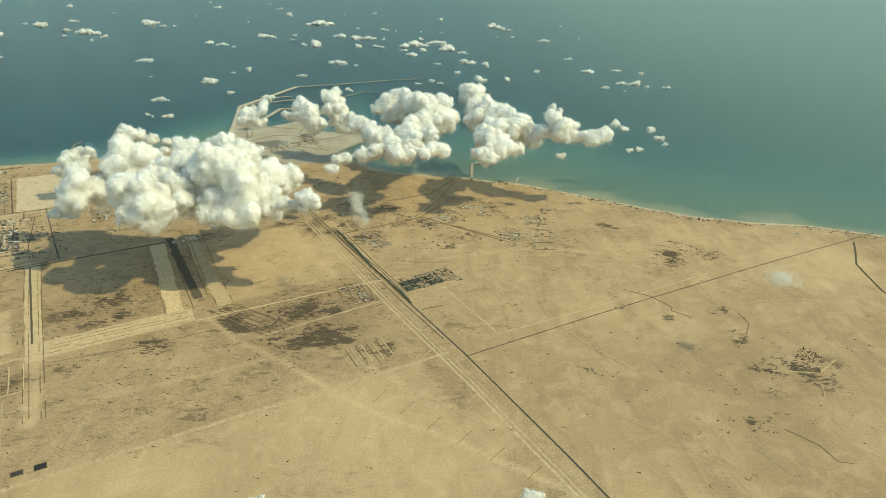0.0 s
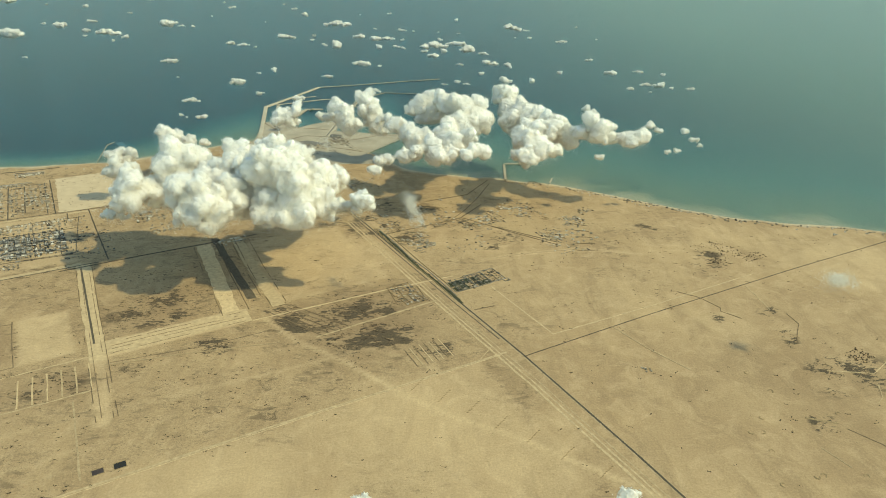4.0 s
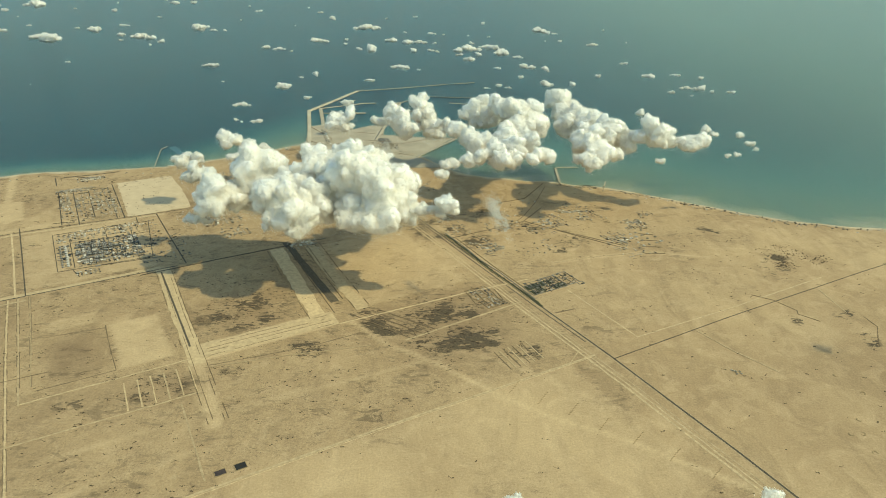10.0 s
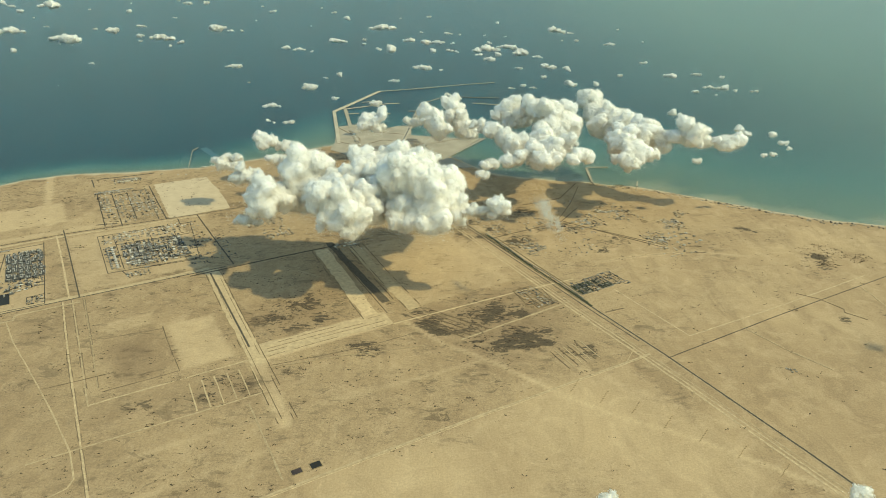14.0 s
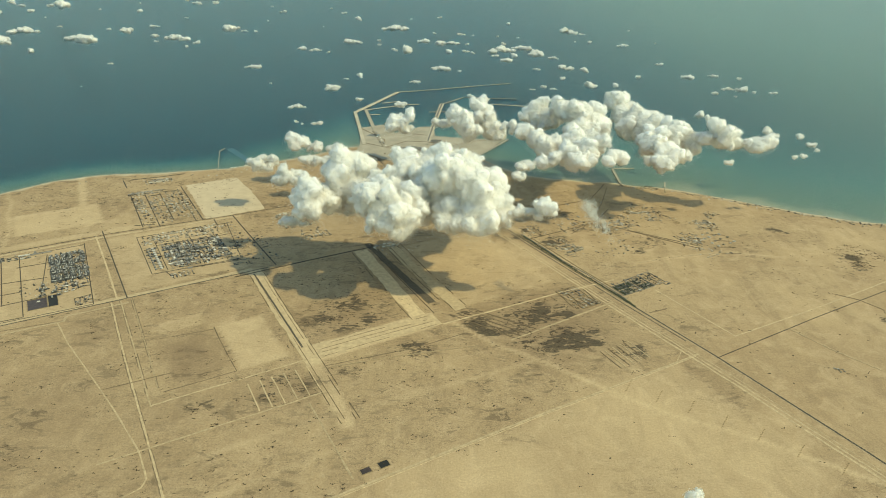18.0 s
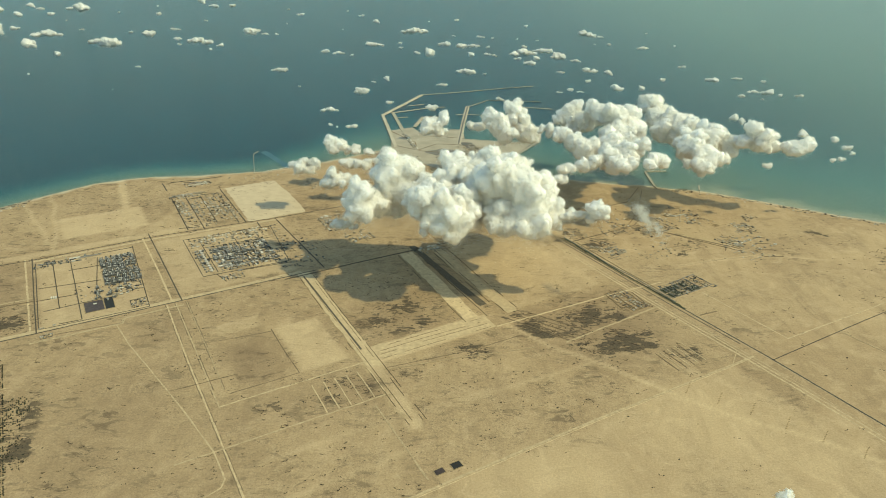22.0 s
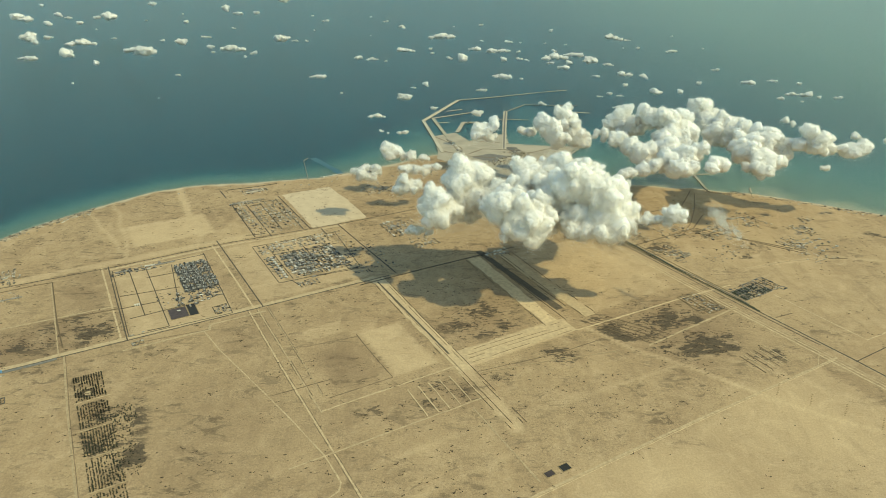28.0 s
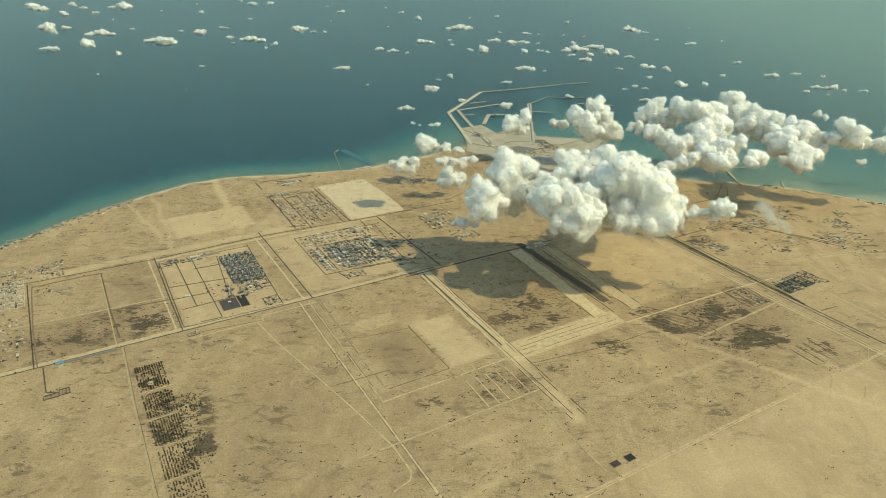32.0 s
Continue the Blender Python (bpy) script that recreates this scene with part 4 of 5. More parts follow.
def cooler_kind(group):
    ob = tagged(new("pipe_rack"), "long dark pipe rack crossing the plant", "pipe rack", group)
    for i in range(5):
        part("pipe", box("pipe", -5, 5, -0.05, 0.05, 0, 0.1, CLADDING), ob, "", pose(0, (i - 2) * 0.2, 0.5))
    bent = box("bent", -0.05, 0.05, -0.55, 0.55, 0, 0.5, STEEL)
    for i in range(6):
        part("bent", bent, ob, "", pose(-4.8 + i * 1.92, 0, 0))
    return ob


def put_kind(kinds_list, u, v, turn=0.0, scale=(1, 1, 1), pick=None, name=""):
    k = kinds_list[int(rng.integers(len(kinds_list))) if pick is None else pick]
    ob = copy_thing(k, at_grid(u, v, 0.0, turn) @ Matrix.Diagonal((*scale, 1)))
    if name:
        ob.name = name
    return ob


HOUSES = [house_kind("house", "small flat-roofed desert house of sand-coloured plaster", "house", 1.5, 1.1, 0.5, PLASTER, ROOF, "desert houses"),
          house_kind("house", "flat-roofed house of sand plaster with a stair head", "house", 1.2, 1.2, 0.75, PLASTER, ROOF, "desert houses", True),
          house_kind("house", "whitewashed flat-roofed house with small dark windows", "house", 1.6, 1.0, 0.5, WHITEWASH, ROOF, "desert houses", True)]
BLOCKS = [house_kind("works_building", "long flat-roofed works building of pale plaster", "building", 3.2, 1.2, 0.8, PLASTER, ROOF, "works buildings"),
          house_kind("works_building", "white flat-roofed office building in the plant", "building", 2.4, 1.3, 0.9, WHITEWASH, WHITEWASH, "works buildings", True),
          shed_kind("storage_shed", "long grey storage shed with a low-pitched roof", 3.4, 1.3, 0.7, PLASTER, CLADDING, "storage sheds"),
          shed_kind("storage_shed", "pale storage shed with a dusty low-pitched roof", 2.6, 1.1, 0.6, PLASTER, WHITEWASH, "storage sheds")]
TANKS = [tank_kind("storage_tank", "pale cylindrical storage tank with a conical roof", 0.85, 0.8, TANK, "storage tanks"), tank_kind("storage_tank", "small dark cylindrical storage tank", 0.6, 0.9, CLADDING, "storage tanks")]
UNITS = [unit_kind(i, "process units") for i in range(6)]
RACKS = [cooler_kind("pipe racks")]
templates = HOUSES + BLOCKS + TANKS + UNITS + RACKS


def patch(name, pts, z, material, label, category, parent=None, ragged=0.0, kind="structure"):
    """A flat piece of ground or paving with an edge, from its corners."""
    bm = bmesh.new()
    ring = []
    pts = [Vector(p) for p in pts]
    for a, b in zip(pts, pts[1:] + pts[:1]):
        n = max(1, int((b - a).length / (4.0 if ragged else 1e9)))
        for i in range(n):
            q = a.lerp(b, i / n)
            j = Vector((rng.normal(), rng.normal())) * ragged
            ring.append(q + j)
    top = [bm.verts.new((q.x, q.y, z)) for q in ring]
    low = [bm.verts.new((q.x, q.y, -0.3 if z > -0.2 else z - 0.5)) for q in ring]
    bm.faces.new(top)
    for i in range(len(top)):
        j = (i + 1) % len(top)
        bm.faces.new((top[j], top[i], low[i], low[j]))
    bmesh.ops.recalc_face_normals(bm, faces=bm.faces[:])
    me = bpy.data.meshes.new(name)
    bm.to_mesh(me)
    bm.free()
    me.materials.append(material)
    ob = new(name, me)
    if parent:
        ob.parent = parent
        return tagged(ob, label)
    return tagged(ob, label, category, kind=kind)


def dike(name, pts, width, top, height, material, label, category="breakwater", base=-3.0, kind="structure", ragged=0.05, step=4.0):
    """A bank with sloping sides along the points."""
    pts = [Vector((*p, 0)) for p in pts]
    line = []
    for a, b in zip(pts, pts[1:]):
        n = max(1, int((b - a).length / step))
        line += [a.lerp(b, i / n) for i in range(n)]
    line.append(pts[-1])
    v, f = [], []
    for i, p in enumerate(line):
        t = (line[min(i + 1, len(line) - 1)] - line[max(i - 1, 0)]).normalized()
        s = Vector((-t.y, t.x, 0))
        k = 1 + ragged * rng.normal()
        for o, z in ((-width / 2, base), (-top / 2, height * k), (top / 2, height * k), (width / 2, base)):
            v.append(p + s * o * k + Vector((0, 0, z)))
        if i:
            q = 4 * i
            f += [(q - 4, q - 3, q + 1, q), (q - 3, q - 2, q + 2, q + 1), (q - 2, q - 1, q + 3, q + 2)]
    f += [(0, 3, 2, 1), tuple(len(v) - 4 + i for i in range(4))]
    return tagged(new(name, mesh_from(name, v, f, material)), label, category, kind=kind)


# ---- walled plots ----
def walled(u0, u1, v0, v1, label, h=0.35, material=None, cross=0):
    ob = tagged(new("walled_plot"), label, "walled plot")
    ob.matrix_basis = at_grid((u0 + u1) / 2, (v0 + v1) / 2)
    w, d, t = (u1 - u0) / 2, (v1 - v0) / 2, 0.14
    m = material or PLASTER
    for x0, x1, y0, y1 in ((-w, w, d - t, d), (-w, w, -d, -d + t), (-w, -w + t, -d + t, d - t), (w - t, w, -d + t, d - t)):
        part("wall", box("wall", x0, x1, y0, y1, 0, h, m), ob)
    for i in range(cross):
        x = -w + 2 * w * (i + 1) / (cross + 1)
        part("wall", box("wall", x - t / 2, x + t / 2, -d + t, d - t, 0, h, m), ob)
    return ob


# ---- pale graded plot ----
CREAM = plain("levelled_sand", (0.55, 0.43, 0.28), 0.95, 0.1, 0.16, 0.12)
patch("levelled_plot", gridline((92, 606), (147, 606), (149, 660), (146, 704), (94, 703)), 0.03, CREAM, "wide levelled plot of cream-coloured sand", "plot", ragged=0.5)
# ---- harbour ----
patch("harbour_fill", gridline((345, 822), (381, 825), (376, 781), (422, 793), (437, 786), (416, 746), (462, 709), (491, 694), (412, 646), (420, 600), (330, 640), (300, 735), (318, 764)), 0.35, FILL, "flat harbour land of pale dredged fill", "harbour", ragged=0.6)
MOLE = "rubble breakwater sheltering the harbour basin"
dike("breakwater", gridline((318, 752), (345, 826), (372, 901), (430, 946), (487, 991)), 7, 4.4, 0.9, FILL, MOLE)
dike("breakwater", gridline((487, 991), (550, 983), (643, 977), (700, 970)), 3, 1.5, 0.7, ROCK, MOLE)
dike("breakwater", gridline((393, 908), (463, 911), (480, 905)), 3, 1.6, 0.5, FILL, MOLE)
dike("breakwater", gridline((432, 935), (459, 934)), 3, 1.6, 0.4, FILL, MOLE)
dike("breakwater", gridline((385, 881), (400, 876)), 3, 1.6, 0.4, FILL, MOLE)
dike("quay", gridline((337, 730), (363, 821), (393, 910)), 6, 4.8, 0.55, FILL, "long quay of pale fill inside the harbour", "quay")
dike("quay", gridline((384, 825), (419, 865), (441, 856)), 6, 5, 0.6, FILL, "angled quay of pale fill inside the harbour", "quay")
dike("quay", gridline((395, 727), (455, 812), (514, 893)), 7.5, 5.8, 0.7, FILL, "broad pier of pale fill between the basins", "quay")
ribbon("quay_road", gridline((396, 729), (455, 812), (512, 890)), 1.6, 0.85, CANAL, "grey road along the harbour pier", 0.05)
dike("breakwater", gridline((512, 890), (567, 915), (600, 893), (640, 870)), 2.6, 1.3, 0.6, ROCK, MOLE)
dike("breakwater", gridline((471, 858), (488, 852), (515, 833)), 3, 1.6, 0.4, FILL, MOLE)
dike("breakwater", gridline((583, 859), (625, 824)), 4, 2, 0.5, FILL, MOLE)
dike("breakwater", gridline((412, 646), (495, 692)), 4, 2.4, 0.7, ROCK, "straight rock edge of the harbour land")
dike("jetty", gridline((508, 500), (535, 541)), 4, 2.6, 0.6, FILL, "narrow earth jetty running out from the beach", "jetty")
dike("jetty", gridline((537, 543), (560, 532)), 3, 1.6, 0.5, FILL, "narrow earth arm at the end of the jetty", "jetty")
dike("jetty", gridline((544, 470), (556, 481)), 2.6, 1.4, 0.5, FILL, "short rock groyne on the beach", "jetty")
dike("jetty", [(-194, 722), (-206, 791), (-202, 802)], 1.7, 0.7, 0.4, ROCK, "thin rock jetty bent at its end", "jetty")
ribbon("dredged_channel", [(-158, 742), (-176, 770), (-196, 802)], 8.0, -0.22, SHOAL, "dark dredged boat channel leading out from the beach", 0.1, 5.0, "channel")
for pts in (((337, 728), (365, 704), (398, 668), (410, 652)), ((395, 726), (418, 700), (455, 704), (485, 694)), ((322, 758), (337, 730), (372, 742), (395, 727)), ((345, 820), (350, 760), (337, 730)), ((376, 781), (400, 762), (416, 746))):
    ribbon("harbour_road", gridline(*pts), 1.3, 0.40, DIRT_DARK, "dark road on the harbour land", 0.1)
for pts in (((340, 720), (368, 722), (384, 700), (352, 690)), ((400, 735), (414, 728), (408, 700), (398, 704))):
    patch("storage_yard", gridline(*pts), 0.38, CANAL, "grey storage yard on the harbour land", "yard", ragged=0.8)
for i in range(12):
    f = i / 11
    put_kind(BLOCKS, 352 - 16 * f + (i % 2) * 3.2, 797 - 62 * f, 75, (1.6, 1.5, 1.2)).location.z = 0.35
for cu, cv, n, spread in ((397, 703, 24, 12), (363, 694, 18, 12), (284, 741, 8, 6), (300, 700, 10, 16), (425, 860, 7, 3), (255, 690, 7, 16), (188, 672, 10, 10), (320, 660, 10, 20)):
    for i in range(n):
        a, b = rng.normal() * spread * 0.6, rng.normal() * spread * 0.4
        k = rng.uniform(1.1, 2.0)
        ob = put_kind(HOUSES, cu + a, cv + b, float(rng.choice([0, 90, 45])), (k, k, k))
        ob.location.z = 0.6 if cv > 820 else 0.35 if cu > 335 and cv > 660 else 0.0

# ---- western plant with its two ponds ----
PLANT_ROAD = "dark service road inside the fenced plant"


def lanes(rows, width, material=ASPHALT, label=PLANT_ROAD, z=0.09):
    for a, b, c_, d in rows:
        ribbon("service_road", gridline((a, b), (c_, d)), width, z, material, label, 0.06)


lanes([(-82, 597, -10, 597), (-10, 600, -14, 488), (-82, 600, -84, 490), (-84, 490, -14, 488), (-70, 597, -70, 514), (-57.5, 597, -57.5, 491), (-82, 553, -40, 547), (-84, 533, -58, 531), (-80, 515, -40, 516), (-72, 492, -58, 491),
       (-38, 590, -46, 515), (-60, 575, -38, 574), (-25, 503, -14, 504), (-25, 492, -25, 503)], 0.6)
for i in range(6):
    for j in range(11):
        u, v = -36 + i * 4.4 + (j % 2) * 0.8, 583 - j * 4.6
        if rng.random() < 0.86:
            put_kind(UNITS, u, v, float(rng.choice([0, 90])), (1.45, 1.4, 0.85))
for i in range(26):
    put_kind(UNITS + BLOCKS + TANKS, rng.uniform(-47, -18), rng.uniform(512, 545), float(rng.choice([0, 90])), (0.9, 0.9, 0.9))
for v in (581, 566, 551, 537):
    put_kind(RACKS, -27, v, 0, (2.2, 1.2, 1.2))
for u in (-33, -24):
    put_kind(RACKS, u, 555, 90, (4.2, 1.2, 1.2))
for i in range(8):
    put_kind(BLOCKS, -79 + i * 2.0 if i < 5 else -48 + (i - 5) * 5.5, 594.5, 0, (0.8 if i < 5 else 1.5, 1, 1), 2)
put_kind(BLOCKS, -54, 596, 0, (3.4, 1.2, 1), 1)
for i in range(3):
    put_kind(BLOCKS, -74 + i * 1.4, 533 - 0.3 * i, 90, (1.1, 0.7, 1), 1)
for i in range(12):
    put_kind(BLOCKS, rng.uniform(-24, -15), rng.uniform(492, 503), float(rng.choice([0, 90])), (0.5, 0.6, 0.8))
for i in range(9):
    put_kind(HOUSES, -84 + rng.uniform(0, 10), 489.5 + rng.uniform(0, 4) if i < 5 else 479 + rng.uniform(0, 2), 0, (1.1, 1.1, 1))


walled(-83.5, -79.5, 476.5, 480.5, "small dark walled yard beside the road", 0.5, STEEL, 1)
walled(-78.8, -76, 477, 481, "small dark walled yard beside the road", 0.5, STEEL)


def pond(u0, u1, v0, v1, rim, material, label):
    """A lined basin inside four low earth banks."""
    ob = tagged(new("lined_pond"), label, "pond")
    ob.matrix_basis = at_grid((u0 + u1) / 2, (v0 + v1) / 2)
    w, d = (u1 - u0) / 2, (v1 - v0) / 2
    part("water_surface", box("water_surface", -w, w, -d, d, -0.2, 0.07, material), ob)
    for x0, x1, y0, y1 in ((-w - rim, w + rim, d, d + rim), (-w - rim, w + rim, -d - rim, -d), (-w - rim, -w, -d, d), (w, w + rim, -d, d)):
        part("bank", box("bank", x0, x1, y0, y1, -0.1, 0.22, BERM, 0.08), ob)
    return ob


pond(-54.5, -42.3, 499, 514.5, 0.5, SLUDGE, "shallow evaporation pond of brown brine inside earth banks")
pond(-41.4, -35.6, 498.5, 515.5, 0.5, LINER, "black-lined evaporation pond inside earth banks")
put_kind(BLOCKS, -47.5, 510, 0, (0.9, 1, 0.4), 1)
pond(84.3, 89.5, 244.6, 248.2, 0.4, SLUDGE, "half-empty lined pond with brown sediment on the desert")
pond(94.2, 99.6, 244, 248.2, 0.4, LINER, "small black-lined pond on the open desert")

# ---- second plant ----
lanes([(30, 592, 106, 588), (30, 592, 30, 516), (30, 516, 98, 512), (106, 588, 98, 512), (42, 590, 42, 518), (56, 566, 56, 518), (42, 545, 92, 541), (42, 568, 100, 564), (70, 588, 70, 516), (90, 586, 88, 514), (40, 516, 44, 500), (56, 514, 100, 509)], 0.55)
for i in range(10):
    for o in (0, 4.0):
        put_kind(TANKS, 34 + o, 562 - i * 4.4, 0, (1.35, 1.35, 1.3), 1 if o == 0 else 0)
for i in range(12):
    for j in range(9):
        if rng.random() < (0.92 if i < 7 else 0.6):
            put_kind(UNITS + TANKS + BLOCKS, 46 + i * 4.1 + rng.uniform(-0.5, 0.5), 560 - j * 4.6, float(rng.choice([0, 90])), (1.4, 1.3, 0.75))
for v in (556, 546, 532, 525):
    put_kind(RACKS, 57, v, 0, (2.4, 1.2, 1.0))
for u in (52, 63):
    put_kind(RACKS, u, 542, 90, (3.8, 1.2, 1.0))
for i in range(14):
    put_kind(BLOCKS, rng.uniform(72, 100), rng.uniform(515, 575), float(rng.choice([0, 90])), (1, 1, 0.9))
for i in range(22):
    put_kind(BLOCKS, 44 + i * 2.7 + rng.uniform(-0.4, 0.4), 586 + rng.uniform(-5, 2), float(rng.choice([0, 90])), (0.7, 0.9, 0.9), int(rng.choice([0, 1, 3])))
for i in range(20):
    put_kind(BLOCKS + HOUSES, rng.uniform(34, 66), rng.uniform(574, 582), 0, (0.7, 0.8, 0.8))
for i in range(12):
    put_kind(BLOCKS, rng.uniform(42, 56), rng.uniform(503, 510), 0, (0.5, 0.6, 0.7))
put_kind(BLOCKS, 58, 513, 0, (1.0, 1.4, 1.0), 2)
for i in range(16):
    put_kind(BLOCKS, 150 + rng.uniform(0, 14), 552 + rng.uniform(0, 34), float(rng.choice([0, 90])), (1.2, 1.2, 1.1))
for i in range(12):
    put_kind(BLOCKS, 200 + rng.uniform(0, 26), 474 + rng.uniform(0, 8), 0, (1, 1, 1))

# ---- housing estate by the sea ----
lanes([(40, 700, 86, 692), (40.4, 700, 38.4, 612), (53, 694, 52, 606), (66.5, 692, 65.6, 618), (88.9, 702, 88.9, 606), (40, 660, 80, 655), (84, 696, 83, 608), (32, 619, 49, 615)], 0.9)
lanes([(48, 745, 75, 741), (75, 741, 100, 740), (40, 746, 40, 721), (60, 738, 84, 730)], 1.1)
for u0, v0, rows, cols in ((42, 678, 7, 2), (54.5, 672, 7, 2), (67, 674, 8, 2), (75, 662, 6, 3)):
    for j in range(rows):
        for i in range(cols):
            put_kind(HOUSES + [BLOCKS[0]], u0 + i * 4.6 + rng.uniform(-0.6, 0.6), v0 - j * 5.2 + rng.uniform(-0.8, 0.8), float(rng.choice([0, 90])), (1.5, 1.5, 1.3))
for i in range(11):
    put_kind(BLOCKS, 40 + i * 3.2, 700 + (i % 2) * 2, 0, (1.0, 1.2, 1.0), 2 if i < 7 else 0)
for i in range(9):
    put_kind(BLOCKS, 63 + i * 2.2, 731, 0, (0.7, 1.2, 1.0))
    put_kind(BLOCKS, 63 + i * 2.2, 726, 0, (0.7, 0.9, 1.0), 1)
for i in range(9):
    put_kind(BLOCKS, 150 + i * 3.0, 736 + rng.uniform(-1, 1), 0, (0.9, 1.3, 1.0), int(rng.choice([1, 3])))


for i in range(3):
    for j in range(5):
        walled(-196 + i * 6.2, -190.4 + i * 6.2, 574 + j * 9, 581.5 + j * 9, "walled plot of pale masonry with houses inside", 0.4, WHITEWASH)
        for _ in range(2):
            put_kind(HOUSES, -195 + i * 6.2 + rng.uniform(0.5, 4), 576 + j * 9 + rng.uniform(0, 4.5), 0, (1.0, 1.0, 1.0), 2)
walled(-173, -165, 588, 596, "small walled yard with a house on the desert")
put_kind(HOUSES, -169, 592, 0, (1.5, 1.5, 1.2))
for i in range(4):
    put_kind(BLOCKS, -158 + i * 3.5, 587, 0, (1.0, 0.9, 0.8), 2)
for i in range(20):
    put_kind(HOUSES, rng.uniform(-170, -146), rng.uniform(616, 634), float(rng.choice([0, 90])), (1.0, 1.0, 1.0))
walled(-171, -163, 448.5, 452.5, "low dark walled compound on the open desert", 0.6, STEEL, 3)
walled(-162.6, -157, 449, 455, "low dark walled compound on the open desert", 0.6, STEEL, 2)
lanes([(-170, 484, -169.5, 456), (-169.5, 456, -164, 453)], 0.7)
ribbon("basin", gridline((-158.5, 484.6), (-147.6, 484.4)), 2.6, 0.12, CANAL, "shallow grey settling basin beside the road", 0.02, category="basin")
ribbon("basin", gridline((-147, 484.4), (-135, 484.2), (-128, 485)), 2.2, 0.12, CANAL, "shallow grey settling basin beside the road", 0.02, category="basin")
blue = shed_kind("pump_house", "long shed with a bright blue sheet-metal roof by the road", 4.6, 3.2, 0.6, PLASTER, BLUE, "")
blue.matrix_basis = at_grid(-160.8, 485.2)
for i in range(5):
    put_kind(HOUSES, -164 + i * 1.6, 480.5, 0, (0.8, 0.8, 0.8))
# farm of dark plots by the highway
walled(334, 352, 316, 331, "farm compound divided by walls beside the highway", 0.4, CLADDING, 4)
walled(352.6, 366, 316, 335, "farm compound divided by walls beside the highway", 0.4, CLADDING, 4)
walled(366.6, 379, 317, 336, "half-empty walled farm yard", 0.4, CLADDING, 1)
walled(376, 381, 313, 317, "small walled pen for animals on the desert", 0.4, CLADDING)
walled(291, 309, 331, 346, "walled farm yard with small houses", 0.35, BERM, 2)
walled(293, 308, 316, 330, "walled farm yard with small houses", 0.35, BERM, 3)
for i in range(14):
    put_kind(HOUSES, rng.uniform(292, 308), rng.uniform(317, 345), 0, (0.9, 0.9, 0.9))
for i in range(9):
    u, v = ((340, 415), (344, 412), (345, 402), (350, 399), (357, 401), (361, 396), (352, 393), (345, 394), (355, 396))[i]
    put_kind(BLOCKS, u, v, 0, (0.8, 1.6, 1.2), 0)
for cu, cv, n, su, sv in ((430, 420, 12, 8, 7), (455, 435, 8, 6, 5), (465, 362, 11, 5, 8), (500, 384, 13, 9, 5), (470, 430, 9, 10, 10), (400, 445, 5, 12, 6), (345, 445, 5, 10, 8), (694, 247, 2, 2, 2), (440, 470, 8, 26, 14)):
    for i in range(n):
        put_kind(HOUSES + BLOCKS[2:], cu + rng.uniform(-su, su), cv + rng.uniform(-sv, sv), float(rng.choice([0, 90])), (1.0, 1.0, 0.8))
lanes([(325, 432, 385, 432), (385, 432, 410, 433), (410, 433, 445, 452), (425, 405, 457, 351), (332, 289, 348, 287)], 0.9, DIRT_DARK, "dark unpaved road between farms", 0.08)
ribbon("road", gridline((724, 212), (700, 196), (682, 185), (655, 149), (640, 100)), 1.3, 0.1, ASPHALT, ASPHALT_ROAD)
for i in range(7):
    put_kind(HOUSES, 386 + rng.uniform(-1, 6), 182 - i * 0.9, float(rng.choice([0, 90])), (0.9, 0.9, 0.8))
# walled farms north of the road
for u, v in ((426, 427), (436, 412), (455, 435), (444, 431), (499, 386), (508, 386), (466, 357), (463, 368), (464, 442), (475, 427), (463, 412), (488, 376), (458, 364), (420, 400), (405, 415), (392, 440), (415, 446), (480, 396)):
    w, d = rng.uniform(1.6, 3.4), rng.uniform(1.4, 2.6)
    walled(u - w, u + w, v - d, v + d, "walled desert farm yard of dusty plaster", 0.32, BERM if rng.random() < 0.5 else CLADDING, int(rng.integers(0, 3)))
# irrigated plots by the highway
for i in range(5):
    for j in range(2):
        if (i, j) not in ((4, 1), (2, 0)):
            u0, v0 = 335 + i * 6.6, 317 + j * 7.6
            patch("crop_plot", gridline((u0, v0), (u0 + 5.6, v0), (u0 + 5.6, v0 + 6.2), (u0, v0 + 6.2)), 0.07 + 0.003 * i, CROP, "dark irrigated crop plot inside the farm walls", "field", ragged=0.15)
# beach houses along both shores
for i in range(40):
    x = rng.uniform(250, 620)
    y = float(coast_at(np.array([x]))[0]) - rng.uniform(9, 15)
    copy_thing(HOUSES[int(rng.integers(3))], pose(x, y, 0, 0, 0, float(rng.uniform(-30, 0)))).name = "beach_house"
for i in range(26):
    x = rng.uniform(-480, -395)
    y = float(coast_at(np.array([x]))[0]) - rng.uniform(11, 24)
    copy_thing(HOUSES[int(rng.integers(3))], pose(x, y, 0, 0, 0, float(rng.uniform(30, 70)))).name = "beach_house"
for i in range(14):
    x = rng.uniform(-330, -60)
    y = float(coast_at(np.array([x]))[0]) - rng.uniform(10, 22)
    copy_thing(HOUSES[int(rng.integers(3))], pose(x, y, 0, 0, 0, float(rng.uniform(0, 30)))).name = "beach_house"
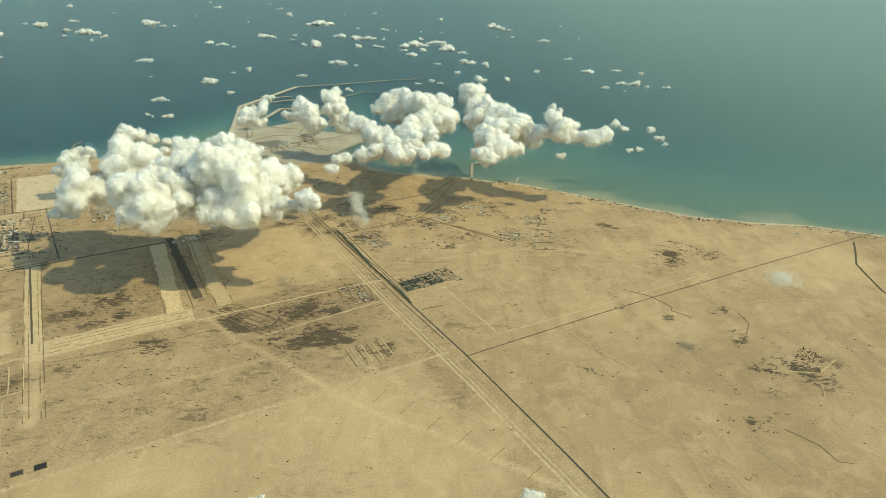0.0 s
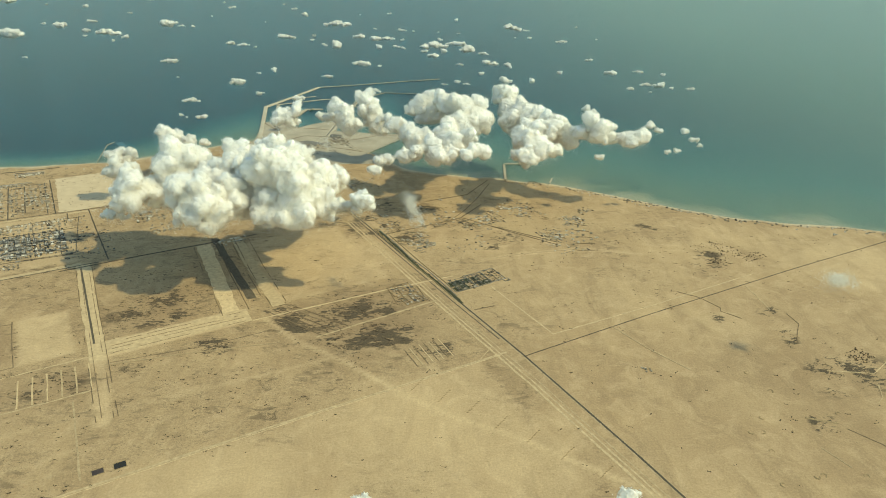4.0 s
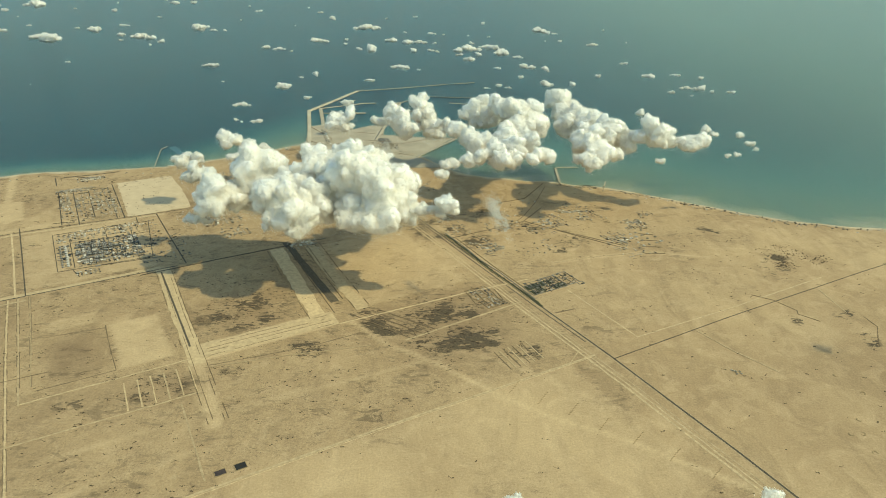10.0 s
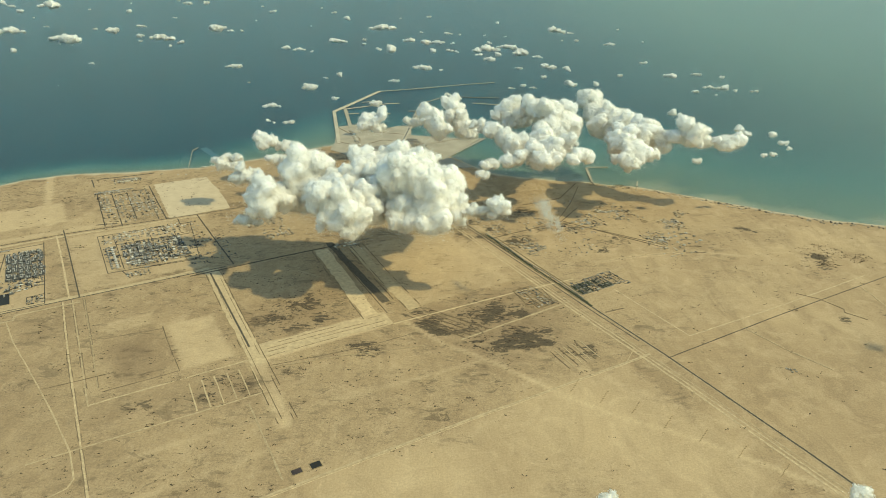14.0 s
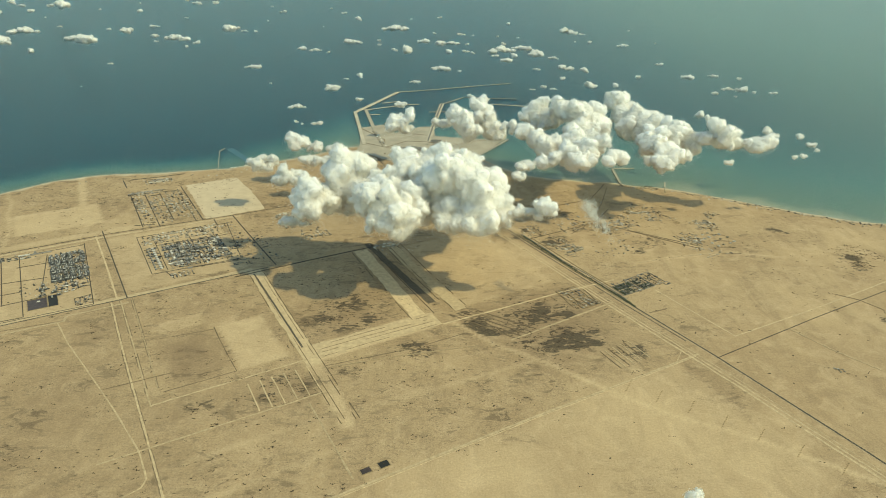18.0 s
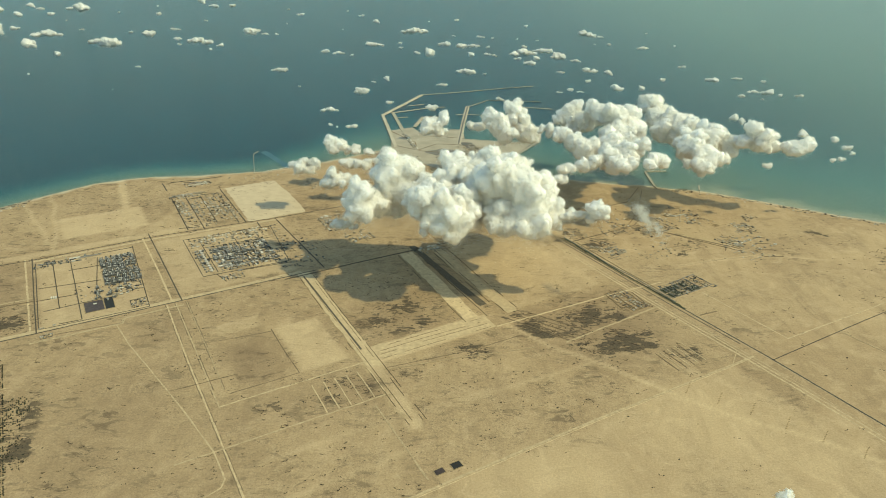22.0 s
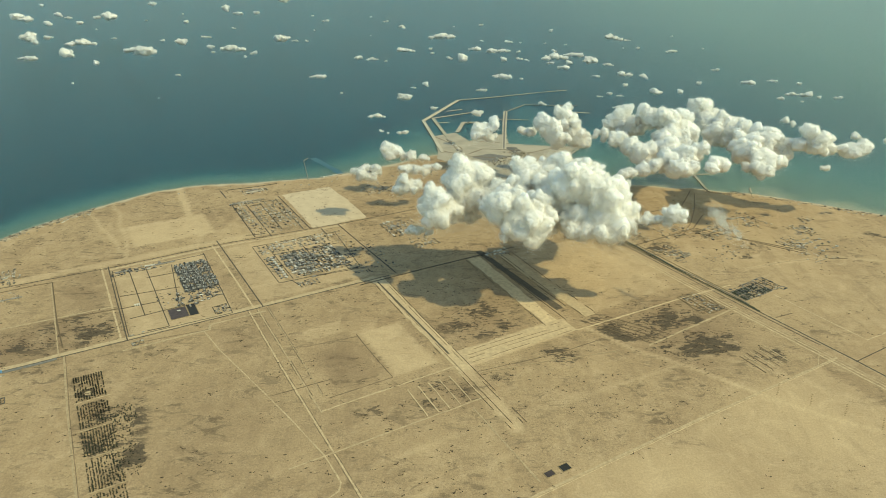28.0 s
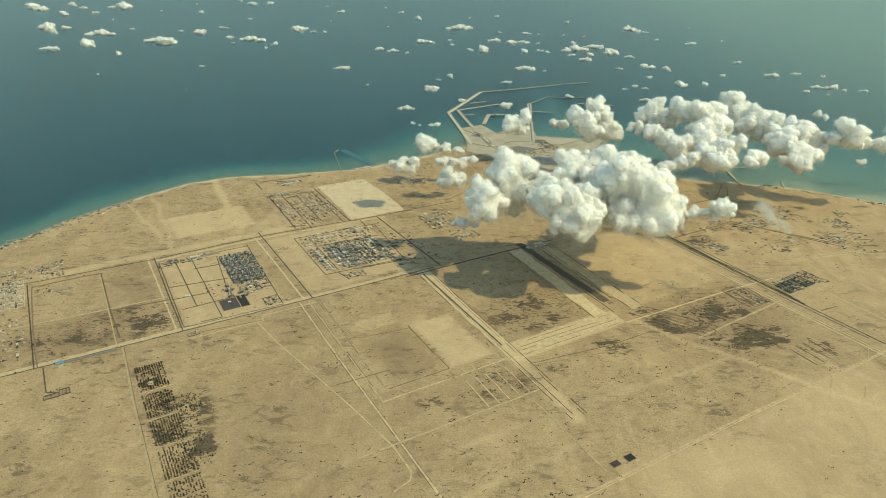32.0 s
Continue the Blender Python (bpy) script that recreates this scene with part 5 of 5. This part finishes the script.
# villages and villas on the coastal plain
for cu, cv, n, su, sv, turn in ((163, 575, 14, 9, 8, 0), (165, 527, 9, 8, 5, 0), (193, 670, 8, 8, 8, 0), (395, 695, 16, 12, 6, 45), (356, 687, 10, 8, 8, 45), (353, 402, 12, 7, 9, 0), (424, 418, 10, 9, 10, 0), (468, 430, 8, 6, 16, 0), (484, 358, 16, 14, 16, 0), (-160, 632, 8, 12, 5, 0), (240, 705, 8, 22, 4, 0)):
    for i in range(n):
        a = (i % 4 - 1.5) / 2 * su + rng.uniform(-1.2, 1.2)
        b = (i // 4 - (n // 4) / 2) / (n / 8) * sv + rng.uniform(-1.2, 1.2)
        k = rng.uniform(1.2, 1.9)
        ob = put_kind(HOUSES, cu + a, cv + b, turn + float(rng.choice([0, 90])), (k, k, 1.3), None, "village_house")
        ob.location.z = 0.35 if cu > 335 and cv > 650 else 0.0
for ob in templates:
    for o in (*ob.children_recursive, ob):
        bpy.data.objects.remove(o)


# ---- small works, walls and yards ----
def tones(name, *stops):
    """Small buildings and gear: each piece takes one of a few colours."""
    m = Mat(name, 0.85, 0.25)
    c_ = m.ramp(m.geo.outputs["Random Per Island"], *stops)
    m.t.nodes[-1].color_ramp.interpolation = "CONSTANT"
    return m.color(m.mix(1.0, c_, m.ramp(m.noise(1.5, 4), (0.3, 0.7), (0.7, 1.0)), "MULTIPLY")).m


GEAR = tones("works_gear", (0.0, (0.045, 0.047, 0.045)), (0.3, (0.10, 0.098, 0.09)), (0.55, (0.20, 0.18, 0.15)), (0.68, (0.33, 0.27, 0.19)), (0.93, (0.46, 0.41, 0.32)))
HOMES = tones("home_walls", (0.0, (0.07, 0.06, 0.048)), (0.18, (0.20, 0.165, 0.12)), (0.4, (0.38, 0.31, 0.215)), (0.66, (0.46, 0.375, 0.26)), (0.93, (0.56, 0.49, 0.38)))


def clutter(name, places, material, label, category, seed, low=0.25, high=0.9):
    """Low blocks, sheds, walls and vessels set square to the grid, too small to tell apart one by one: rows of u, v, half length, half depth."""
    r = np.random.default_rng(seed)
    places = np.array(places)
    n = len(places)
    u, v, w, d = places.T
    h = r.uniform(low, high, n) * np.minimum(1.0, np.minimum(w, d) * 1.6 + 0.35)
    corner = np.array([(-1, -1, 0), (1, -1, 0), (1, 1, 0), (-1, 1, 0), (-1, -1, 1), (1, -1, 1), (1, 1, 1), (-1, 1, 1)], float)
    quad = np.array([(0, 1, 5, 4), (1, 2, 6, 5), (2, 3, 7, 6), (3, 0, 4, 7), (4, 5, 6, 7)])
    a, b = u[:, None] + corner[:, 0] * w[:, None], v[:, None] + corner[:, 1] * d[:, None]
    verts = np.stack([a * CU - b * SU, a * SU + b * CU, corner[:, 2] * h[:, None] - 0.02 + 0.0 * a], -1)
    me = mesh_from(name, verts.reshape(-1, 3), (quad[None] + 8 * np.arange(n)[:, None, None]).reshape(-1, 4), material)
    return tagged(new(name, me), label, category, kind="stuff")


def strewn(seed, *areas):
    """Places in areas u0, u1, v0, v1, count, half size: snapped to lanes, so that rows and gaps show."""
    r = np.random.default_rng(seed)
    out = []
    for u0, u1, v0, v1, n, k in areas:
        for _ in range(n):
            u, v = r.uniform(u0, u1), r.uniform(v0, v1)
            if r.random() < 0.7:
                u = round(u / (3.1 * k + 1.2)) * (3.1 * k + 1.2)
            if r.random() < 0.7:
                v = round(v / (2.6 * k + 1.0)) * (2.6 * k + 1.0)
            w, d = k * r.uniform(0.35, 1.5), k * r.uniform(0.3, 0.9)
            if r.random() < 0.25:
                w, d = k * r.uniform(1.2, 3.0), k * 0.22
            out.append((u, v, w, d) if r.random() < 0.55 else (u, v, d, w))
    return out


clutter("plant_gear", strewn(11, (46, 92, 518, 567, 900, 0.75), (33, 41, 521, 565, 60, 0.9), (42, 58, 500, 511, 50, 0.6), (88, 126, 500, 548, 110, 0.8)), GEAR, "pipes, vessels and low steel sheds crowded inside the plant", "plant gear", 1)
clutter("plant_gear", strewn(12, (-37, -14, 517, 588, 520, 0.75), (-82, -46, 590, 598, 60, 1.1), (-25, -15, 491, 503, 40, 0.6), (-60, -40, 517, 545, 30, 0.6)), GEAR, "pipes, vessels and low steel sheds crowded inside the plant", "plant gear", 2)
clutter("plant_houses", strewn(13, (32, 100, 571, 591, 200, 1.0), (100, 110, 545, 590, 26, 0.8)), HOMES, "pale low works buildings in rows along the plant", "buildings", 3)
clutter("estate_walls", strewn(14, (40, 50, 612, 690, 90, 0.9), (54, 65, 612, 690, 110, 0.9), (68, 87, 618, 692, 170, 0.9), (38, 68, 694, 703, 90, 1.0), (58, 86, 722, 734, 90, 0.9)), HOMES, "low pale houses and yard walls of the estate", "houses", 4)
clutter("village_walls", strewn(15, (148, 183, 550, 586, 110, 1.0), (158, 181, 519, 541, 60, 0.9), (172, 206, 660, 690, 70, 1.0), (200, 226, 470, 484, 40, 0.8)), HOMES, "low village houses and yard walls of dusty plaster", "houses", 5)
clutter("village_walls", strewn(16, (-176, -149, 613, 641, 120, 0.8), (-200, -181, 566, 642, 260, 0.9), (-174, -147, 584, 597, 26, 0.7), (-200, -181, 500, 560, 120, 0.9)), HOMES, "low village houses and yard walls of dusty plaster", "houses", 6)
clutter("farm_walls", strewn(17, (423, 446, 407, 435, 60, 0.8), (456, 488, 404, 450, 70, 0.8), (490, 510, 369, 392, 60, 0.8), (450, 474, 356, 376, 60, 0.8), (444, 473, 326, 363, 50, 0.9), (341, 365, 386, 415, 40, 1.1), (335, 355, 433, 476, 36, 0.9), (369, 404, 422, 450, 36, 0.9), (401, 416, 405, 425, 30, 0.8), (364, 406, 370, 393, 30, 0.8), (514, 535, 388, 401, 30, 0.8), (351, 383, 542, 573, 50, 1.0), (340, 418, 652, 700, 130, 1.0), (384, 412, 690, 720, 70, 1.2)), HOMES, "low farm walls, pens and huts on the plain", "farm walls", 7)
clutter("farm_walls", strewn(18, (292, 309, 317, 346, 70, 0.8), (335, 380, 315, 336, 90, 0.9)), GEAR, "low farm walls, pens and huts beside the highway", "farm walls", 8, 0.15, 0.5)
# the built-up beach in the west: huts, slips and sea walls along the water
shore = []
for i in range(260):
    x = rng.uniform(-470, -396)
    y = float(coast_at(np.array([x]))[0]) - abs(rng.normal(0, 4.5)) - 1.5
    shore.append((x * CU + y * SU, y * CU - x * SU, rng.uniform(0.4, 1.8), rng.uniform(0.3, 0.9)))
for i in range(240):
    x = rng.uniform(240, 640)
    y = float(coast_at(np.array([x]))[0]) - abs(rng.normal(0, 3.0)) - 4.5
    shore.append((x * CU + y * SU, y * CU - x * SU, rng.uniform(0.3, 1.1), rng.uniform(0.3, 0.8)))
clutter("beach_huts", shore, HOMES, "low huts, slips and walls crowded along the beach", "beach huts", 9)
for pts in (((-164, 702), (-166, 722)), ((-190, 690), (-189, 704), (-178, 703)), ((-146, 716), (-145, 726), (-138, 728))):
    dike("jetty", gridline(*pts), 1.6, 0.7, 0.4, ROCK, "thin rock jetty off the western beach", "jetty")


# ---- berms, pits and ditches ----
def mound_mesh(name, arc, r, width, height, n=14):
    """A curved bank of bulldozed sand; arc in degrees."""
    v, f = [], []
    for i in range(n + 1):
        a = radians(-arc / 2 + arc * i / n)
        fade = min(1, 3.5 * min(i, n - i) / n + 0.15)
        for q, z in ((-0.5, -0.02), (0, height * fade), (0.5, -0.02)):
            v.append(((r + q * width) * math.cos(a), (r + q * width) * math.sin(a), z))
        if i:
            k = 3 * i
            f += [(k - 3, k - 2, k + 1, k), (k - 2, k - 1, k + 2, k + 1)]
    return mesh_from(name, v, f, BERM, True)


pit_mesh, dash_mesh = mound_mesh("berm", 250, 1.3, 0.9, 0.55), mound_mesh("berm", 24, 5.0, 0.7, 0.5, 6)
for u, v, turn in ((396, 110, 200), (412, 115, 180), (441, 147, 150), (377, 77, 120), (401, 71, 20), (393, 95, 60), (454, 96, 90), (397, 72, 230), (402, 107, 300), (420, 60, 40), (438, 128, 10)):
    tagged(new("sand_berm", pit_mesh), "curved bank of bulldozed sand round a shallow pit", "berm", "pits in the desert").matrix_basis = at_grid(u, v, 0, turn)
for (u0, v0), (u1, v1) in (((254.4, 226.7), (265.1, 232.9)), ((262.6, 210.2), (273.2, 215.9)), ((272.0, 194.1), (282.6, 199.3)), ((278.9, 176.3), (289.4, 180.9)), ((287.7, 159.2), (298.1, 163.3)), ((295.4, 140.6), (305.7, 144.1)), ((303.9, 121.1), (314.0, 124.1))):
    for i in range(7):
        f = i / 6
        tagged(new("sand_bank", dash_mesh), "short straight bank of sand, one of a stepped row", "berm", "stepped rows of sand banks").matrix_basis = at_grid(u0 + (u1 - u0) * f - 3.4, v0 + (v1 - v0) * f + rng.uniform(-0.2, 0.2), 0, 86) @ Matrix.Diagonal((0.7, 0.7, 0.9, 1))
dike("ridge", gridline((434, 103), (440, 97), (446, 91)), 1.6, 0.3, 0.5, BERM, "long low ridge of bulldozed sand", "berm", -0.05)
for pts in (((482, 240), (490, 226), (492, 208), (488, 205), (493, 191)), ((528, 180), (523, 167), (509, 159), (499, 152)), ((446, 86), (451, 69), (448, 57), (454, 52))):
    ribbon("ditch", gridline(*pts), 0.5, 0.05, DIRT_DARK, "dark crooked ditch cut in the sand", 0.35, 2.0, "ditch")
for pts in (((537, 221), (522, 189)), ((404, 226), (406, 196), (412, 166)), ((419, 84), (419, 67)), ((502, 100), (492, 92), (484, 90)), ((535, 112), (512, 108), (488, 124)), ((100, 339), (150, 327), (200, 313)), ((300, 235), (317, 245), (317, 269)), ((470, 330), (420, 345), (382, 352))):
    ribbon("track", gridline(*pts), 0.6, 0.045, DIRT, TRACK, 0.3)
for k in range(8):
    ribbon("furrow", gridline((266 + 3.6 * k, 269), (265 + 3.6 * k, 248)), 0.6, 0.05, DIRT if k % 2 else DIRT_DARK, "narrow furrow between abandoned plots", 0.3, category="furrow")
for k in range(6):
    ribbon("furrow", gridline((55 + 7.4 * k, 345), (54 + 7.4 * k, 317)), 0.8, 0.05, DIRT, "pale earth bank between abandoned plots", 0.3, category="furrow")
# machine tracks along the graded bands
for o, w in ((-5.6, 0.35), (-2.5, 0.25), (3.2, 0.3), (5.4, 0.4)):
    ribbon("rut", gridline((101 + o, 478), (99 + o, 420), (97.3 + o, 351), (95.6 + o, 285)), w, 0.05, DIRT_DARK, "dark rut along the graded band", 0.4, 3.0, "rut", gap=0.3)
for o, w in ((-6.8, 0.3), (-2.0, 0.22), (1.5, 0.22), (5.8, 0.3)):
    ribbon("rut", gridline((106, 357 + o), (140, 357 + o), (188, 355.5 + o)), w, 0.055, DIRT_DARK, "dark rut along the graded band", 0.4, 3.0, "rut", gap=0.3)
for u in (176, 194, 206, 209, 220):
    ribbon("rut", gridline((u + 6, 480), (u + 2, 420), (u, 362)), 0.45, 0.05, DIRT_DARK, "dark rut along the graded band", 0.4, 3.0, "rut", gap=0.3)
# the green strip along the far stretch of highway
ribbon("hedge_strip", gridline((331, 440), (329.5, 395), (327.8, 362), (329, 340), (330, 318), (330, 300)), 1.9, 0.07, CROP, "dark planted strip beside the highway", 0.35, 3.0, "planting")


# ---- scrub ----
def clump_cloud(name, xs_, ys_, sizes, material, label, category, flat=0.6, seed=3):
    """Many small bushes as one object: rough lumps of uneven size, each sunk a little into the sand."""
    r = np.random.default_rng(seed)
    bm = bmesh.new()
    bmesh.ops.create_icosphere(bm, subdivisions=1, radius=1.0)
    v0 = np.array([p.co[:] for p in bm.verts])
    f0 = np.array([[p.index for p in q.verts] for q in bm.faces])
    bm.free()
    n = len(xs_)
    v = v0[None] * (1 + 0.35 * r.normal(size=(n, len(v0), 1)))
    v = v * np.stack([sizes * r.uniform(0.7, 1.5, n), sizes * r.uniform(0.7, 1.3, n), sizes * flat], -1)[:, None]
    a = r.uniform(0, 6.28, n)
    ca, sa = np.cos(a)[:, None], np.sin(a)[:, None]
    out = np.stack([v[..., 0] * ca - v[..., 1] * sa + xs_[:, None], v[..., 0] * sa + v[..., 1] * ca + ys_[:, None], v[..., 2] + sizes[:, None] * 0.2], -1)
    f = f0[None] + (np.arange(n) * len(v0))[:, None, None]
    me = mesh_from(name, out.reshape(-1, 3), f.reshape(-1, 3), material)
    return tagged(new(name, me), label, category, kind="stuff")


def scatter(n, seed):
    """Places for scrub: thick in the dark zones, thin on the plain, none on roads or graded ground."""
    r = np.random.default_rng(seed)
    x, y = r.uniform(-480, 640, n), r.uniform(205, 820, n)
    p = np.stack([x, y, x * 0], -1)
    u, v = x * CU + y * SU, y * CU - x * SU
    dens = 0.06 * smoothstep(-0.15, 0.5, fbm(p, 45, 3, 41)) + 0.9 * smoothstep(0.32, 0.62, fbm(p * np.array([1.0, 1.6, 1.0]), 16, 4, 42) * 0.5 + 0.25) * 0.22
    for cu, cv, ru, rv, turn, k in SCRUB + SCRUB_2:
        dens = np.maximum(dens, 0.9 * k * blob(u, v, cu, cv, ru, rv, turn))
    for u0, u1, v0, v1, k in GRADED:
        dens *= 1 - k * box_mask(u, v, u0, u1, v0, v1, 1.0)
    for c0, c1 in ((-11, 6), (0, 0)):
        dens *= 1 - ((u > 327 + c0) & (u < 327 + c1))
    dens *= 1 - (np.abs(v - 357) < 8) * ((u > 95) & (u < 195)) - (np.abs(u - 98) < 6) * ((v > 270) & (v < 486)) * 1.0 * (np.abs(v - 357) >= 8)
    dens *= 1 - 0.85 * smoothstep(240, 232, v) * smoothstep(60, 90, u) - 0.55 * smoothstep(320, 340, u) * (v >= 240)
    dens *= smoothstep(12, 30, inland(x, y))
    keep = r.random(n) < np.clip(dens, 0, 1)
    return x[keep], y[keep], r


sx, sy, r = scatter(110000, 5)
# each seed place grows a short broken line of bushes
n_line = r.integers(2, 11, len(sx))
way, run = r.normal(0.12, 0.5, len(sx)), r.uniform(0.8, 4.2, len(sx))
idx = np.repeat(np.arange(len(sx)), n_line)
along = r.uniform(-0.5, 0.5, len(idx)) * run[idx]
bx = sx[idx] + np.cos(way[idx]) * along + r.normal(0, 0.12, len(idx))
by = sy[idx] + np.sin(way[idx] + 0.25 * along) * along + r.normal(0, 0.12, len(idx))
clump_cloud("scrub", bx, by, r.lognormal(-1.62, 0.28, len(bx)), BUSH, "low dry desert scrub scattered over the sand", "scrub", 0.6)


# ---- orchard ----
def tree_kind(seed):
    """A small desert tree: tapered trunk, limbs, and a crown of many small leaf clumps with gaps."""
    r = np.random.default_rng(seed)
    ob = tagged(new("orchard_tree"), "small dusty green tree planted in a row of the orchard", "tree", "orchard trees")
    part("trunk", tube("trunk", 0.07, 0.035, -0.03, 0.45, BARK, 6), ob)
    limb = tube("limb", 0.03, 0.012, 0, 0.4, BARK, 5)
    for i in range(2):
        part("limb", limb, ob, "", pose(0, 0, 0.36, 42, 0, 120 * i + seed * 20))
    bm = bmesh.new()
    for i in range(26):
        d = r.normal(size=3)
        d /= np.linalg.norm(d)
        q = r.uniform(0.25, 0.5) * np.array([1, 1, 0.7])
        s = r.uniform(0.1, 0.2)
        m = Matrix.Translation((d[0] * q[0], d[1] * q[1], 0.68 + d[2] * q[2])) @ Euler(r.uniform(0, 6, 3)).to_matrix().to_4x4() @ Matrix.Diagonal((s, s, s * 0.55, 1))
        bmesh.ops.create_icosphere(bm, subdivisions=1, radius=1.0, matrix=m)
    me = bpy.data.meshes.new("crown")
    bm.to_mesh(me)
    bm.free()
    me.materials.append(LEAF)
    part("crown", me, ob)
    return ob


trees = [tree_kind(i) for i in range(4)]
blocks = [(455, 449.5, 1.0), (448, 441, 0.75), (440.5, 429, 0.7), (424, 402, 0.75), (399, 376.5, 0.95), (373, 349, 0.75), (346, 334, 0.7), (332, 300, 0.6)]
extra_x, extra_y, made = [], [], 0
for v_top, v_bot, fill in blocks:
    v = v_top
    while v > v_bot:
        for i in range(12):
            u = -120.5 + i * 1.42
            sandy = (u + 114) ** 2 + ((v - 436) * 0.9) ** 2 < 6
            if rng.random() > fill or sandy:
                continue
            k = rng.uniform(0.75, 1.15) * (1.15 if 376 < v < 399 else 1.0)
            if made < 290 and v > 372:
                copy_thing(trees[int(rng.integers(4))], at_grid(u + rng.uniform(-0.15, 0.15), v, 0, float(rng.uniform(0, 360))) @ Matrix.Diagonal((k, k, k, 1)))
                made += 1
            else:
                x, y = uv(u + rng.uniform(-0.15, 0.15), v)
                extra_x.append(x), extra_y.append(y)
        v -= 1.25
clump_cloud("orchard_rows", np.array(extra_x), np.array(extra_y), np.full(len(extra_x), 0.46), LEAF, "further rows of small dusty green orchard trees", "trees", 0.8, 8)
for ob in trees:
    for o in (*ob.children_recursive, ob):
        bpy.data.objects.remove(o)
for v in (441, 428, 400, 375, 348):
    ribbon("track", gridline((-122, v), (-103, v + 0.3)), 0.9, 0.05, DIRT, "pale earth bank between orchard blocks", 0.2)
patch("sand_circle", [uv(-114 + 2.1 * math.cos(a * 0.4488), 436 + 2.1 * math.sin(a * 0.4488)) for a in range(14)], 0.08, DIRT, "bare circle of pale sand among the orchard trees", "clearing")
# rows of dark trees and bushes on the far plain
for cu, cv, n, su, sv, seed in ((570, 275, 150, 16, 16, 21), (586, 252, 70, 12, 6, 22), (552, 258, 60, 8, 7, 23), (523, 124, 90, 9, 7, 24), (329, 380, 240, 1.2, 62, 25), (357, 324, 260, 22, 8, 26), (525, 480, 60, 8, 4, 27), (-104, 372, 160, 8, 22, 28), (-98, 405, 140, 6, 10, 29)):
    r = np.random.default_rng(seed)
    u, v = np.round(cu + r.uniform(-su, su, n), 0), cv + r.uniform(-sv, sv, n)
    x, y = u * CU - v * SU, u * SU + v * CU
    clump_cloud("shrub_rows", x, y, r.uniform(0.22, 0.5, n), BUSH if seed in (21, 22, 23, 24) else LEAF, "rows of dark green shrubs on the plain", "shrubs", 0.8, seed)


# ---- roads of the coastal plain ----
def dark_roads(rows, width, label, material=ASPHALT, z=0.075):
    for pts in rows:
        ribbon("road", gridline(*pts), width, z, material, label, 0.12)


dark_roads((((84, 482), (145, 482.7), (234, 481.5)), ((115.4, 603), (117, 545), (119, 487)), ((97.8, 601), (97.5, 586)), ((323, 764), (306, 673), (292, 608))), 0.8, "dark narrow asphalt road across the desert")
dark_roads((((373, 423), (394, 430), (419, 444), (449, 466), (486, 498)), ((401, 483), (447, 480.5), (490, 507)), ((412, 432), (433, 387), (455, 344)), ((230, 714), (262, 712), (305, 728)), ((194, 607), (255, 628))), 0.55, "dark narrow farm road between the plots", DIRT_DARK)
dark_roads((((-173, 602), (-137, 603), (-125, 602)), ((-125, 602), (-125.3, 537), (-124, 497)), ((-173, 602), (-174, 545), (-173, 486)), ((-125, 537.5), (-85, 534))), 0.8, "dark dirt road along the edge of a plot", DIRT_DARK)
dark_roads((((331.8, 444), (332, 412), (330.5, 384), (332.3, 356), (331.4, 311)),), 0.7, "dark water channel beside the highway", CANAL, 0.12)
for pts in (((328.6, 444), (328.4, 400), (327, 380), (328, 340), (328, 312)), ((335, 430), (334.6, 400), (334, 370), (334.8, 330))):
    dike("channel_bank", gridline(*pts), 1.3, 0.4, 0.4, BERM, "pale spoil bank along the water channel", "berm", -0.05)
# abandoned garden plots in rows
for i in range(5):
    ribbon("furrow", gridline((462 + 8.4 * i, 330 + 11 * i), (478 + 6.4 * i, 322 + 11 * i)), 0.7, 0.05, DIRT_DARK, "dark furrow between abandoned plots", 0.3, category="furrow")
for i in range(4):
    ribbon("furrow", gridline((292 + 7 * i, 346 - 2.5 * i), (288 + 7 * i, 323 - 2.5 * i)), 0.6, 0.05, DIRT_DARK, "dark furrow between abandoned plots", 0.3, category="furrow")
